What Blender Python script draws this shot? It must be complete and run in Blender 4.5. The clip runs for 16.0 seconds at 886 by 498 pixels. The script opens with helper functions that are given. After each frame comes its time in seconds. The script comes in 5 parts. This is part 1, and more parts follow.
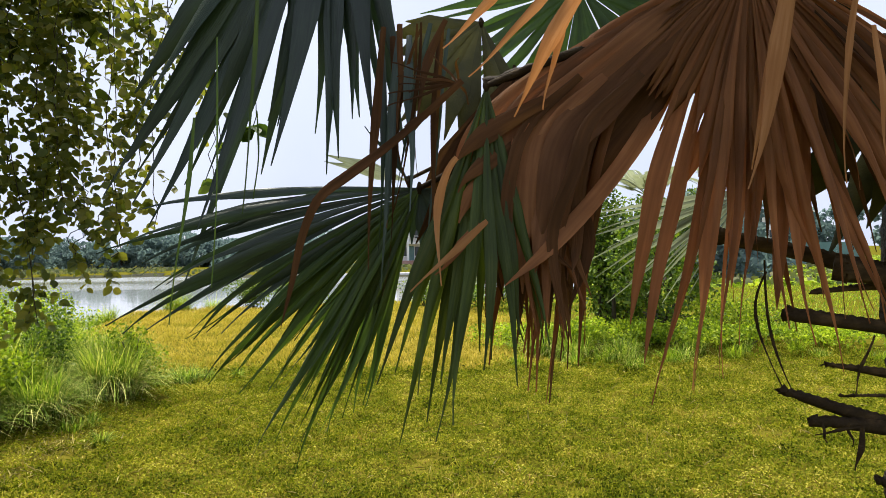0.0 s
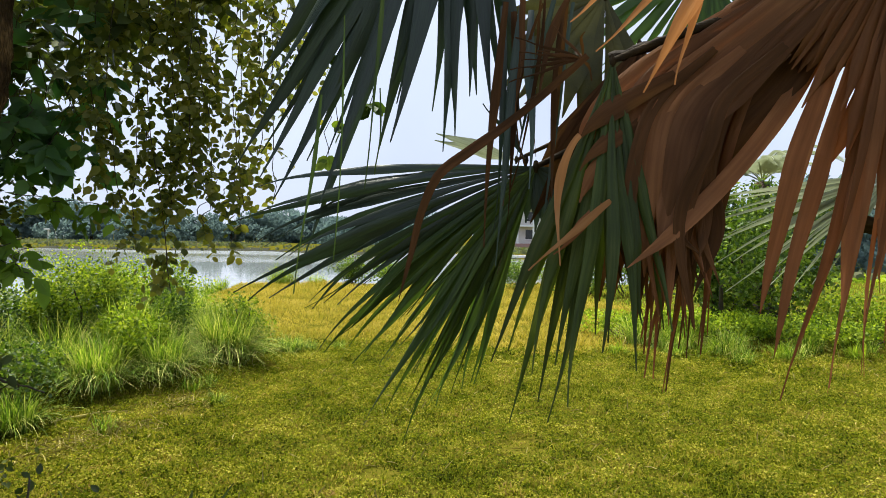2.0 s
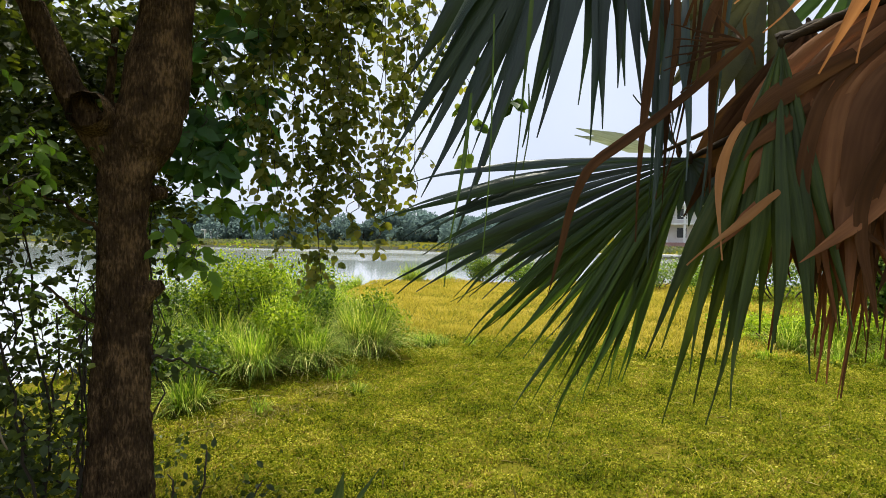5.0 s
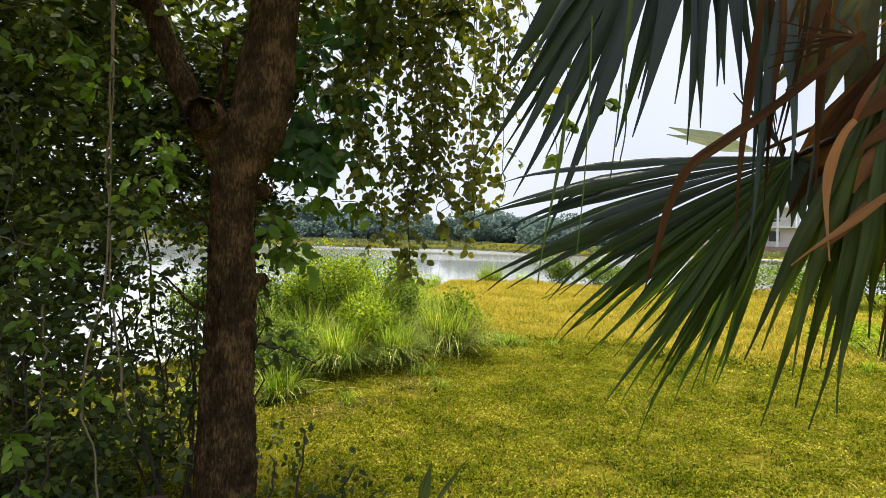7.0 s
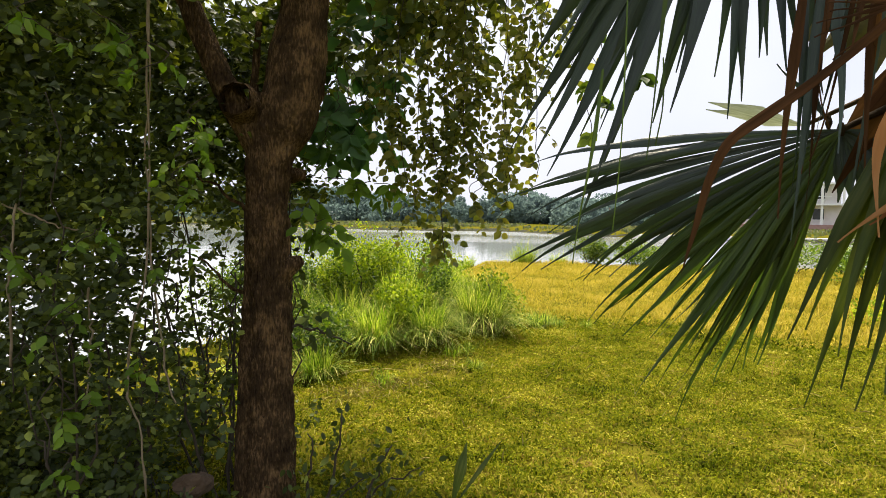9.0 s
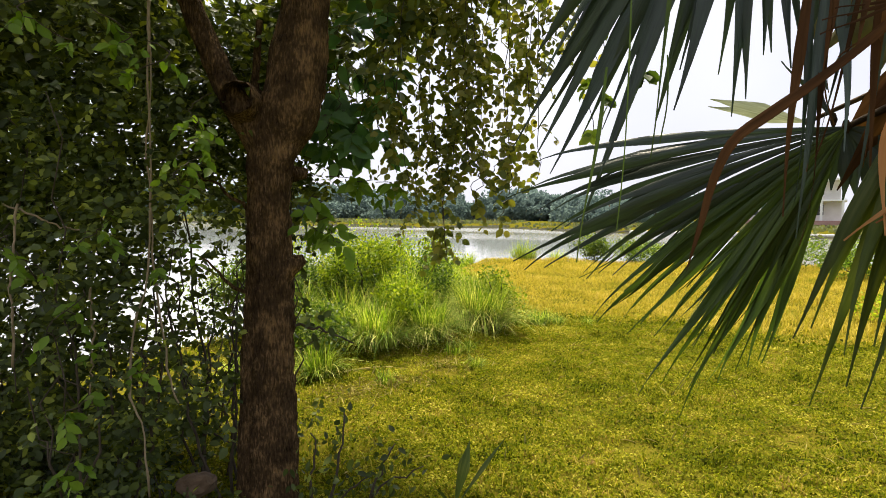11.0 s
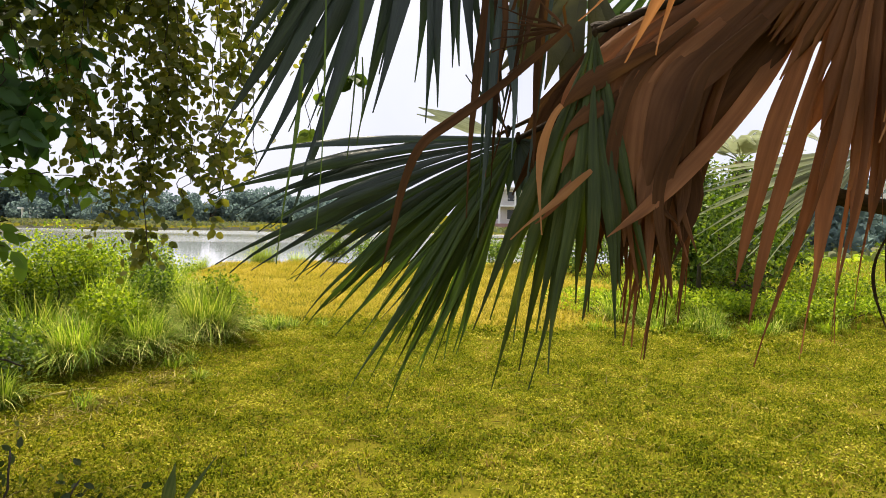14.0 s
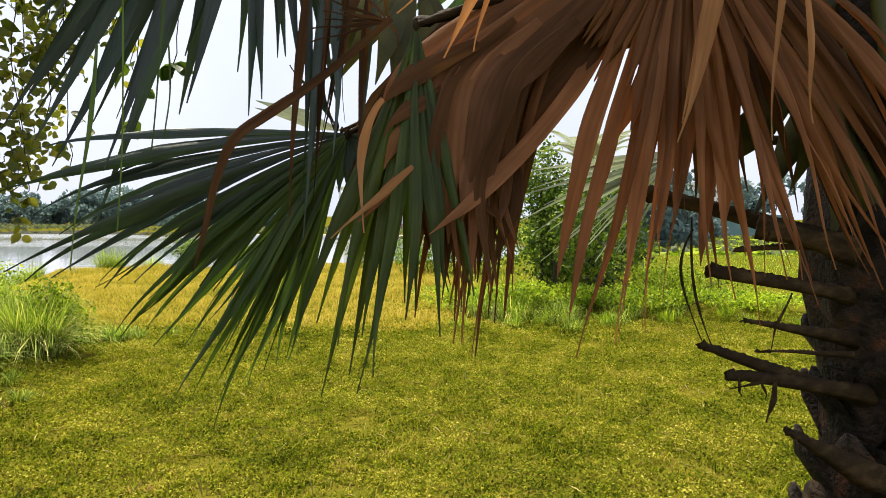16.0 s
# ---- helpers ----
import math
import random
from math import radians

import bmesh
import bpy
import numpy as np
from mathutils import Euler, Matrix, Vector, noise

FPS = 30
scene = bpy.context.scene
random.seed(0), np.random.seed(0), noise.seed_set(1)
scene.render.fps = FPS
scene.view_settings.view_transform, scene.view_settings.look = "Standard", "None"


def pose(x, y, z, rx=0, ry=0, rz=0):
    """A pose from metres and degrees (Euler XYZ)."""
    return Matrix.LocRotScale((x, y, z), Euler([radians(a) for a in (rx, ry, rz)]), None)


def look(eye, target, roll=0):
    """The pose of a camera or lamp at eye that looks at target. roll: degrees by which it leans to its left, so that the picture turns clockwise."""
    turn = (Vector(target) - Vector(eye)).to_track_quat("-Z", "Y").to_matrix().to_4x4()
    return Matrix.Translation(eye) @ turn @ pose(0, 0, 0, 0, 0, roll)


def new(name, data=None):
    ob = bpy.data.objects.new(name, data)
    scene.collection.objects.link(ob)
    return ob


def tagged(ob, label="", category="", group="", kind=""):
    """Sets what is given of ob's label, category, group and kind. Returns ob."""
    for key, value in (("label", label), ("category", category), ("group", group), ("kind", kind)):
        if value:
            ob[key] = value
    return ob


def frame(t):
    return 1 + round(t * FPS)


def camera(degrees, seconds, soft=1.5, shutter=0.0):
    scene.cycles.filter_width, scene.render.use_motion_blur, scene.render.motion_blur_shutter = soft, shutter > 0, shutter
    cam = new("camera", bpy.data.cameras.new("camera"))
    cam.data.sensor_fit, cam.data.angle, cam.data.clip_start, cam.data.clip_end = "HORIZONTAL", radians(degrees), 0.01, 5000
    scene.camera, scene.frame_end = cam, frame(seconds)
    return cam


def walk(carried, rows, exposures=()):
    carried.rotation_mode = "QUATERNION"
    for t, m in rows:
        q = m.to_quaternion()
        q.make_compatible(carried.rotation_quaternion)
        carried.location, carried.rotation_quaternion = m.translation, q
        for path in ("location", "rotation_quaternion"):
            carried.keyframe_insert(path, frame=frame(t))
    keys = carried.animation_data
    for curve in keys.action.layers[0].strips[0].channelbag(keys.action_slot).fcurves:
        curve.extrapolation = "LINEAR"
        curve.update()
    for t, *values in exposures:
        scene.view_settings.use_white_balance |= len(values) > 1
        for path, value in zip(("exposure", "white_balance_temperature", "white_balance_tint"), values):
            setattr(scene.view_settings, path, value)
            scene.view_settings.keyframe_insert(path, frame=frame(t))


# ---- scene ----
EXPO = 0.99
# camera and walk -------------------------------------------------------
cam = camera(70.0, 16.0, soft=0.55)
# seconds, the eye and the target in metres, roll in degrees
PATH = [
    (0, (-0.028, 0.012, 1.571), (-0.12, 2.009, 1.583), -1.0),
    (0.5, (-0.044, 0.007, 1.567), (-0.162, 2.003, 1.533), -0.3),
    (1, (-0.064, -0.017, 1.562), (-0.223, 1.977, 1.535), 0.0),
    (1.5, (-0.094, -0.037, 1.556), (-0.353, 1.946, 1.523), 0.6),
    (2, (-0.1, 0.01, 1.558), (-0.483, 1.973, 1.515), 0.7),
    (2.5, (-0.125, -0.012, 1.543), (-0.655, 1.916, 1.503), 0.5),
    (3, (-0.135, -0.024, 1.552), (-0.687, 1.898, 1.509), 0.2),
    (3.5, (-0.114, -0.014, 1.544), (-0.722, 1.891, 1.492), 0.3),
    (4, (-0.127, -0.019, 1.544), (-0.795, 1.866, 1.488), 0.3),
    (6.5, (-0.191, -0.094, 1.539), (-1.107, 1.683, 1.494), 1.0),
    (7, (-0.189, -0.121, 1.533), (-1.166, 1.623, 1.481), 1.1),
    (7.5, (-0.193, -0.112, 1.531), (-1.201, 1.615, 1.479), 0.8),
    (8, (-0.192, -0.11, 1.526), (-1.278, 1.569, 1.517), 0.2),
    (8.5, (-0.192, -0.113, 1.527), (-1.259, 1.576, 1.427), 0.5),
    (11, (-0.207, -0.115, 1.534), (-1.272, 1.574, 1.415), 0.2),
    (11.5, (-0.243, -0.124, 1.538), (-1.328, 1.553, 1.435), 0.8),
    (12, (-0.224, -0.119, 1.531), (-1.313, 1.556, 1.433), 1.4),
    (12.5, (-0.195, -0.1, 1.521), (-1.179, 1.638, 1.422), 0.7),
    (13, (-0.164, -0.082, 1.531), (-0.971, 1.746, 1.436), 0.2),
    (13.5, (-0.114, -0.022, 1.537), (-0.736, 1.875, 1.415), 0.1),
    (14, (-0.1, -0.003, 1.528), (-0.425, 1.968, 1.423), 0.8),
    (14.5, (-0.036, 0.042, 1.524), (-0.148, 2.037, 1.426), 0.5),
    (15, (0.003, 0.064, 1.531), (0.009, 2.062, 1.444), 0.1),
    (15.5, (0.024, 0.068, 1.524), (0.086, 2.065, 1.44), 0.0),
    (16, (0.038, 0.075, 1.523), (0.108, 2.072, 1.422), 0.4),
]
walk(cam, [(t, look(eye, target, roll)) for t, eye, target, roll in PATH],
     exposures=[(0.0, EXPO + 0.04, 6050, 11.2), (2.0, EXPO - 0.02, 5900, 8.2), (4.2, EXPO - 0.02, 6000, 8.2), (7.0, EXPO + 0.1, 6350, 9.7), (11.0, EXPO + 0.2, 6750, 11.7), (14.5, EXPO + 0.16, 6500, 13.7), (16.0, EXPO + 0.16, 6250, 12.2)])

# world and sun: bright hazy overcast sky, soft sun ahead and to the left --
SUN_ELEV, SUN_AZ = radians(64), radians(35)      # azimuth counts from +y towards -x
world = bpy.data.worlds.new("hazy_sky")
scene.world = world
world.use_nodes = True
wn, wl = world.node_tree.nodes, world.node_tree.links
wn.clear()
w_out, w_bg = wn.new("ShaderNodeOutputWorld"), wn.new("ShaderNodeBackground")
w_sky, w_mix, w_noise, w_ramp = (wn.new("ShaderNodeTexSky"), wn.new("ShaderNodeMix"), wn.new("ShaderNodeTexNoise"), wn.new("ShaderNodeValToRGB"))
w_sky.sky_type, w_sky.sun_disc = "NISHITA", False
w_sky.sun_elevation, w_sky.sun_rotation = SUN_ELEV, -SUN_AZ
w_sky.air_density, w_sky.dust_density, w_sky.ozone_density = 1.0, 4.0, 1.0
w_noise.inputs["Scale"].default_value, w_noise.inputs["Detail"].default_value = 2.2, 5
w_ramp.color_ramp.elements[0].position, w_ramp.color_ramp.elements[0].color = 0.3, (8.5, 9.0, 10.7, 1)
w_ramp.color_ramp.elements[1].position, w_ramp.color_ramp.elements[1].color = 0.7, (10.6, 10.9, 12.0, 1)
w_mix.data_type = "RGBA"
w_mix.inputs[0].default_value = 0.85
wl.new(w_noise.outputs["Fac"], w_ramp.inputs["Fac"])
wl.new(w_sky.outputs["Color"], w_mix.inputs[6])
wl.new(w_ramp.outputs["Color"], w_mix.inputs[7])
wl.new(w_mix.outputs[2], w_bg.inputs["Color"])
w_bg.inputs["Strength"].default_value = 0.048
wl.new(w_bg.outputs["Background"], w_out.inputs["Surface"])
sun = new("sun", bpy.data.lights.new("sun", "SUN"))
sun.data.energy, sun.data.angle, sun.data.color = 4.95, radians(10), (1.0, 0.91, 0.72)
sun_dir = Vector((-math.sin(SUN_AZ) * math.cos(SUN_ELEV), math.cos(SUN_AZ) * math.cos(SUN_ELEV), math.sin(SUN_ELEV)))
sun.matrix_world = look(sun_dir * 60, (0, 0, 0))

# materials --------------------------------------------------------------


def surface(name, stops, rough=0.6, scale=8.0, bump=0.2, bump_scale=60.0, island=0.0, thin=0.0, stretch=(1, 1, 1), spec=0.5, thin_tint=(1.3, 1.35, 0.6), coarse=1.3, bump_depth=0.01, pieces=0.0, veins=False, mottle=1.0):
    """A procedural surface: a ramp of colours over two scales of noise, optional change from piece to piece, optional light through thin leaves."""
    m = bpy.data.materials.new(name)
    m.use_nodes = True
    n, l = m.node_tree.nodes, m.node_tree.links
    n.clear()
    out, bsdf = n.new("ShaderNodeOutputMaterial"), n.new("ShaderNodeBsdfPrincipled")
    geo, mapping = n.new("ShaderNodeNewGeometry"), n.new("ShaderNodeMapping")
    mapping.inputs["Scale"].default_value = stretch
    if veins:      # grain that runs along each leaf segment
        along = n.new("ShaderNodeUVMap")
        along.uv_map = "segment"
        l.new(along.outputs["UV"], mapping.inputs["Vector"])
    else:
        l.new(geo.outputs["Position"], mapping.inputs["Vector"])
    fine, broad = n.new("ShaderNodeTexNoise"), n.new("ShaderNodeTexNoise")
    fine.inputs["Scale"].default_value, fine.inputs["Detail"].default_value = scale, 6
    broad.inputs["Scale"].default_value, broad.inputs["Detail"].default_value = coarse, 3
    l.new(mapping.outputs["Vector"], fine.inputs["Vector"])
    l.new(geo.outputs["Position"], broad.inputs["Vector"])
    add = n.new("ShaderNodeMath")
    add.operation = "ADD"
    l.new(fine.outputs["Fac"], add.inputs[0])
    l.new(broad.outputs["Fac"], add.inputs[1])
    half = n.new("ShaderNodeMath")
    half.operation = "MULTIPLY_ADD"
    half.inputs[1].default_value, half.inputs[2].default_value = 0.5 * (1 - island) * mottle, 0.5 * (1 - island) * (1 - mottle)
    l.new(add.outputs[0], half.inputs[0])
    last = half
    if island:
        isl = n.new("ShaderNodeMath")
        isl.operation, isl.inputs[1].default_value = "MULTIPLY_ADD", island
        l.new(geo.outputs["Random Per Island"], isl.inputs[0])
        l.new(half.outputs[0], isl.inputs[2])
        last = isl
    ramp = n.new("ShaderNodeValToRGB")
    while len(ramp.color_ramp.elements) < len(stops):
        ramp.color_ramp.elements.new(0.5)
    lo, hi = (0.15, 0.85) if island else (0.32, 0.68)
    for k, c in enumerate(stops):
        e = ramp.color_ramp.elements[k]
        e.position, e.color = lo + (hi - lo) * k / max(1, len(stops) - 1), (*c, 1)
    l.new(last.outputs[0], ramp.inputs["Fac"])
    paint = ramp.outputs["Color"]
    if pieces:      # each piece a little lighter or darker than the next
        info, amount, shade = n.new("ShaderNodeObjectInfo"), n.new("ShaderNodeMapRange"), n.new("ShaderNodeVectorMath")
        amount.inputs["To Min"].default_value, amount.inputs["To Max"].default_value = 1 - pieces, 1 + pieces
        l.new(info.outputs["Random"], amount.inputs["Value"])
        shade.operation = "SCALE"
        l.new(paint, shade.inputs[0])
        l.new(amount.outputs["Result"], shade.inputs["Scale"])
        paint = shade.outputs["Vector"]
    l.new(paint, bsdf.inputs["Base Color"])
    bsdf.inputs["Roughness"].default_value = rough
    bsdf.inputs["Specular IOR Level"].default_value = spec
    if bump:
        bn, bm_ = n.new("ShaderNodeTexNoise"), n.new("ShaderNodeBump")
        bn.inputs["Scale"].default_value, bn.inputs["Detail"].default_value = bump_scale, 4
        l.new(mapping.outputs["Vector"], bn.inputs["Vector"])
        l.new(bn.outputs["Fac"], bm_.inputs["Height"])
        bm_.inputs["Strength"].default_value, bm_.inputs["Distance"].default_value = bump, bump_depth
        l.new(bm_.outputs["Normal"], bsdf.inputs["Normal"])
    if thin:
        tr, mix, tint = n.new("ShaderNodeBsdfTranslucent"), n.new("ShaderNodeMixShader"), n.new("ShaderNodeMix")
        tint.data_type, tint.blend_type = "RGBA", "MULTIPLY"
        tint.inputs[0].default_value, tint.inputs[7].default_value = 1.0, (*thin_tint, 1)
        l.new(paint, tint.inputs[6])
        l.new(tint.outputs[2], tr.inputs["Color"])
        mix.inputs[0].default_value = thin
        l.new(bsdf.outputs["BSDF"], mix.inputs[1])
        l.new(tr.outputs["BSDF"], mix.inputs[2])
        l.new(mix.outputs["Shader"], out.inputs["Surface"])
    else:
        l.new(bsdf.outputs["BSDF"], out.inputs["Surface"])
    return m


M_SOIL = surface("lawn_ground", [(0.04, 0.042, 0.005), (0.08, 0.08, 0.007), (0.11, 0.095, 0.012), (0.07, 0.08, 0.006)], 1.0, 9, 0.5, 40, coarse=0.8, spec=0.0)
M_LAWN = surface("lawn_blades", [(0.0277, 0.0435, 0.0031), (0.0949, 0.1226, 0.0071), (0.1899, 0.1978, 0.0119), (0.3244, 0.2848, 0.0396), (0.2611, 0.1741, 0.0633)], 0.95, 6, 0, island=0.5, thin=0.4, spec=0.0, coarse=1.8, mottle=3.2)
M_CLOVER = surface("clover_leaves", [(0.031, 0.0387, 0.0039), (0.0774, 0.1045, 0.0062), (0.1548, 0.1741, 0.0101), (0.2554, 0.2516, 0.0202), (0.4644, 0.418, 0.0774)], 0.9, 6, 0, island=0.5, thin=0.38, spec=0.04, coarse=1.8, mottle=3.2)
M_YELLOW = surface("yellow_grass", [(0.15, 0.165, 0.02), (0.28, 0.235, 0.03), (0.38, 0.295, 0.05), (0.47, 0.37, 0.085)], 0.9, 2.2, 0, island=0.3, thin=0.35, spec=0.0, coarse=1.1, mottle=2.0)
M_TUSSOCK = surface("tussock_blades", [(0.0427, 0.0854, 0.0098), (0.1342, 0.2196, 0.0171), (0.2684, 0.366, 0.0366), (0.5856, 0.5612, 0.183)], 0.7, 4, 0, island=0.75, thin=0.36, spec=0.12, pieces=0.35, mottle=3)
M_WEED = surface("weed_leaves", [(0.0575, 0.1035, 0.008), (0.1955, 0.2818, 0.0149), (0.4255, 0.483, 0.0345)], 0.6, 5, 0, island=0.6, thin=0.42, spec=0.15, pieces=0.25, mottle=2.5)
M_BUSH = surface("bush_leaves", [(0.03, 0.062, 0.009), (0.09, 0.155, 0.016), (0.24, 0.32, 0.032)], 0.5, 5, 0, island=0.6, thin=0.38, spec=0.3, pieces=0.2, mottle=2.5)
# mostly dark ramp with a pale end: shade and sun flecks painted into the leaves
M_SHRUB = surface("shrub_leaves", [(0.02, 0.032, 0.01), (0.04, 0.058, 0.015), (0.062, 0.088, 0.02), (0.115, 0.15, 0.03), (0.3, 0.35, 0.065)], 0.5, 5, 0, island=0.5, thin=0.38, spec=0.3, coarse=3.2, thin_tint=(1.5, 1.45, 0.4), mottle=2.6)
M_BROAD = surface("broad_leaves", [(0.04, 0.09, 0.035), (0.085, 0.165, 0.058), (0.16, 0.26, 0.08)], 0.4, 5, 0, island=0.6, thin=0.45, spec=0.3, thin_tint=(1.1, 1.5, 0.6))
# bright leaf colour for sprays that should look sunlit or backlit
M_LITLEAF = surface("lit_leaves", [(0.07, 0.125, 0.014), (0.13, 0.215, 0.023), (0.21, 0.31, 0.04)], 0.5, 5, 0, island=0.6, thin=0.45, spec=0.2, thin_tint=(1.3, 1.5, 0.5))
M_VINE = surface("vine_leaves", [(0.045, 0.062, 0.015), (0.1, 0.125, 0.026), (0.16, 0.175, 0.036), (0.22, 0.21, 0.05)], 0.5, 5, 0, island=0.65, thin=0.5, spec=0.35, thin_tint=(1.6, 1.55, 0.5), mottle=2.0)
M_BARK = surface("rough_bark", [(0.0177, 0.0108, 0.0059), (0.0738, 0.0453, 0.0216), (0.2657, 0.1624, 0.0738)], 0.95, 95, 1.0, 130, stretch=(1, 1, 0.3), coarse=9, spec=0.08, bump_depth=0.03)
M_STEM = surface("vine_stems", [(0.13, 0.095, 0.055), (0.27, 0.21, 0.125)], 0.8, 30, 0.4, 80)
M_DARKSTEM = surface("dark_stems", [(0.02, 0.014, 0.007), (0.055, 0.038, 0.02)], 0.8, 30, 0.4, 80)
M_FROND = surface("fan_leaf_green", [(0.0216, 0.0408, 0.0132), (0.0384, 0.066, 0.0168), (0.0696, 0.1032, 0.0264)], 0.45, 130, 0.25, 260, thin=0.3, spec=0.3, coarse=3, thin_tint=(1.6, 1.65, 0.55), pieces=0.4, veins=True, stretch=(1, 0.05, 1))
# shaded copy of the frond green: the shade is put into the colour
M_FRONDSHADE = surface("fan_leaf_shaded_green", [(0.0133, 0.0232, 0.0199), (0.0221, 0.0376, 0.0287), (0.0376, 0.0608, 0.0398)], 0.38, 130, 0.25, 260, thin=0.1, spec=0.4, coarse=3, thin_tint=(1.6, 1.8, 0.6), pieces=0.35, veins=True, stretch=(1, 0.05, 1))
M_FRONDOLD = surface("fan_leaf_old_green", [(0.023, 0.0346, 0.0096), (0.0432, 0.0634, 0.0134), (0.0816, 0.096, 0.025)], 0.55, 130, 0.3, 260, thin=0.22, spec=0.25, coarse=3, thin_tint=(1.6, 1.7, 0.5), pieces=0.35, veins=True, stretch=(1, 0.05, 1))
# lit copy of the palm leaf: bright daylight painted in as pale grey-green
M_FRONDLIT = surface("fan_leaf_lit_pale", [(0.2, 0.225, 0.17), (0.36, 0.385, 0.31), (0.56, 0.58, 0.5)], 0.4, 130, 0.15, 260, thin=0.3, spec=0.5, coarse=3, thin_tint=(1.05, 1.1, 0.8), veins=True, stretch=(1, 0.05, 1))
# lighter frond green, standing in for light from behind the leaf
M_FRONDBRIGHT = surface("fan_leaf_backlit", [(0.03, 0.065, 0.012), (0.07, 0.13, 0.025)], 0.45, 14, 0.15, 150, thin=0.35, spec=0.5, coarse=3)
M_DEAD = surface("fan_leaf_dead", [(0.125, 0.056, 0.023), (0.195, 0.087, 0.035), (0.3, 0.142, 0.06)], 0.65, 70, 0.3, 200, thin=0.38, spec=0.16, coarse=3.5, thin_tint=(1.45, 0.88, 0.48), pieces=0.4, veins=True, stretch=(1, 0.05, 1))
# darker copy of the dead leaf, with shade between segments held in its colour
M_DEADDARK = surface("fan_leaf_dead_shaded", [(0.039, 0.0195, 0.0091), (0.078, 0.0364, 0.0156), (0.13, 0.0598, 0.0247)], 0.8, 70, 0.3, 200, thin=0.18, spec=0.08, coarse=2.5, pieces=0.4, veins=True, stretch=(1, 0.05, 1))
M_TAN = surface("fan_leaf_tan", [(0.286, 0.132, 0.0495), (0.396, 0.1925, 0.077), (0.55, 0.297, 0.1375)], 0.7, 70, 0.3, 200, thin=0.35, spec=0.1, coarse=3, thin_tint=(1.15, 0.95, 0.65), pieces=0.15, veins=True, stretch=(1, 0.05, 1))
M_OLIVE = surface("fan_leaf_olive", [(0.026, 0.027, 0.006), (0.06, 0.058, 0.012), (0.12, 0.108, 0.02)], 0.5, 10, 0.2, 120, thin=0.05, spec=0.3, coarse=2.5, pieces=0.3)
M_PETIOLE = surface("petiole_dark", [(0.014, 0.008, 0.004), (0.032, 0.021, 0.009), (0.1, 0.062, 0.026)], 0.8, 30, 0.6, 90, stretch=(0.4, 1, 1), spec=0.12)
M_BOOT = surface("leaf_base_bark", [(0.004, 0.003, 0.002), (0.014, 0.009, 0.005), (0.04, 0.026, 0.015), (0.12, 0.045, 0.018)], 0.7, 22, 1.0, 55, coarse=7, spec=0.2, pieces=0.5, bump_depth=0.02)
# distance haze is mixed into these two colours: paler, and bluer for the trees
M_FARTREE = surface("far_foliage_hazed", [(0.105, 0.15, 0.158), (0.127, 0.178, 0.18), (0.152, 0.205, 0.197)], 1.0, 0.6, 0, island=0.2, thin=0.6, spec=0.0, coarse=0.1, thin_tint=(1.05, 1.1, 1.0))
M_FARGRASS = surface("far_grass_hazed", [(0.085, 0.11, 0.06), (0.13, 0.15, 0.075), (0.19, 0.18, 0.11)], 0.9, 0.6, 0, island=0.5, thin=0.3, spec=0.1, coarse=0.1)
M_MUD = surface("far_bank_mud", [(0.03, 0.032, 0.022), (0.055, 0.055, 0.038)], 0.95, 1.5, 0.3, 6, coarse=0.2, spec=0.05)
M_WALL = surface("pale_plaster", [(0.66, 0.63, 0.61), (0.8, 0.78, 0.75)], 0.8, 1.2, 0.1, 20)
M_PINK = surface("pink_brick", [(0.32, 0.18, 0.15), (0.42, 0.26, 0.22)], 0.8, 2.5, 0.2, 20)
M_DARKGLASS = surface("dark_window", [(0.03, 0.035, 0.04), (0.06, 0.065, 0.07)], 0.15, 1, 0)
M_WHITE = surface("white_paint", [(0.78, 0.78, 0.77), (0.86, 0.86, 0.85)], 0.5, 4, 0.05, 40)
M_TEAL = surface("teal_sheet", [(0.1, 0.2, 0.2), (0.15, 0.26, 0.26)], 0.6, 1, 0.1, 20)
M_ROCK = surface("litter_clod", [(0.04, 0.024, 0.012), (0.09, 0.055, 0.028)], 0.9, 20, 0.8, 40)
M_STRAW = surface("dry_straw", [(0.3, 0.26, 0.08), (0.46, 0.4, 0.15)], 0.9, 20, 0.2, 80, spec=0.0)


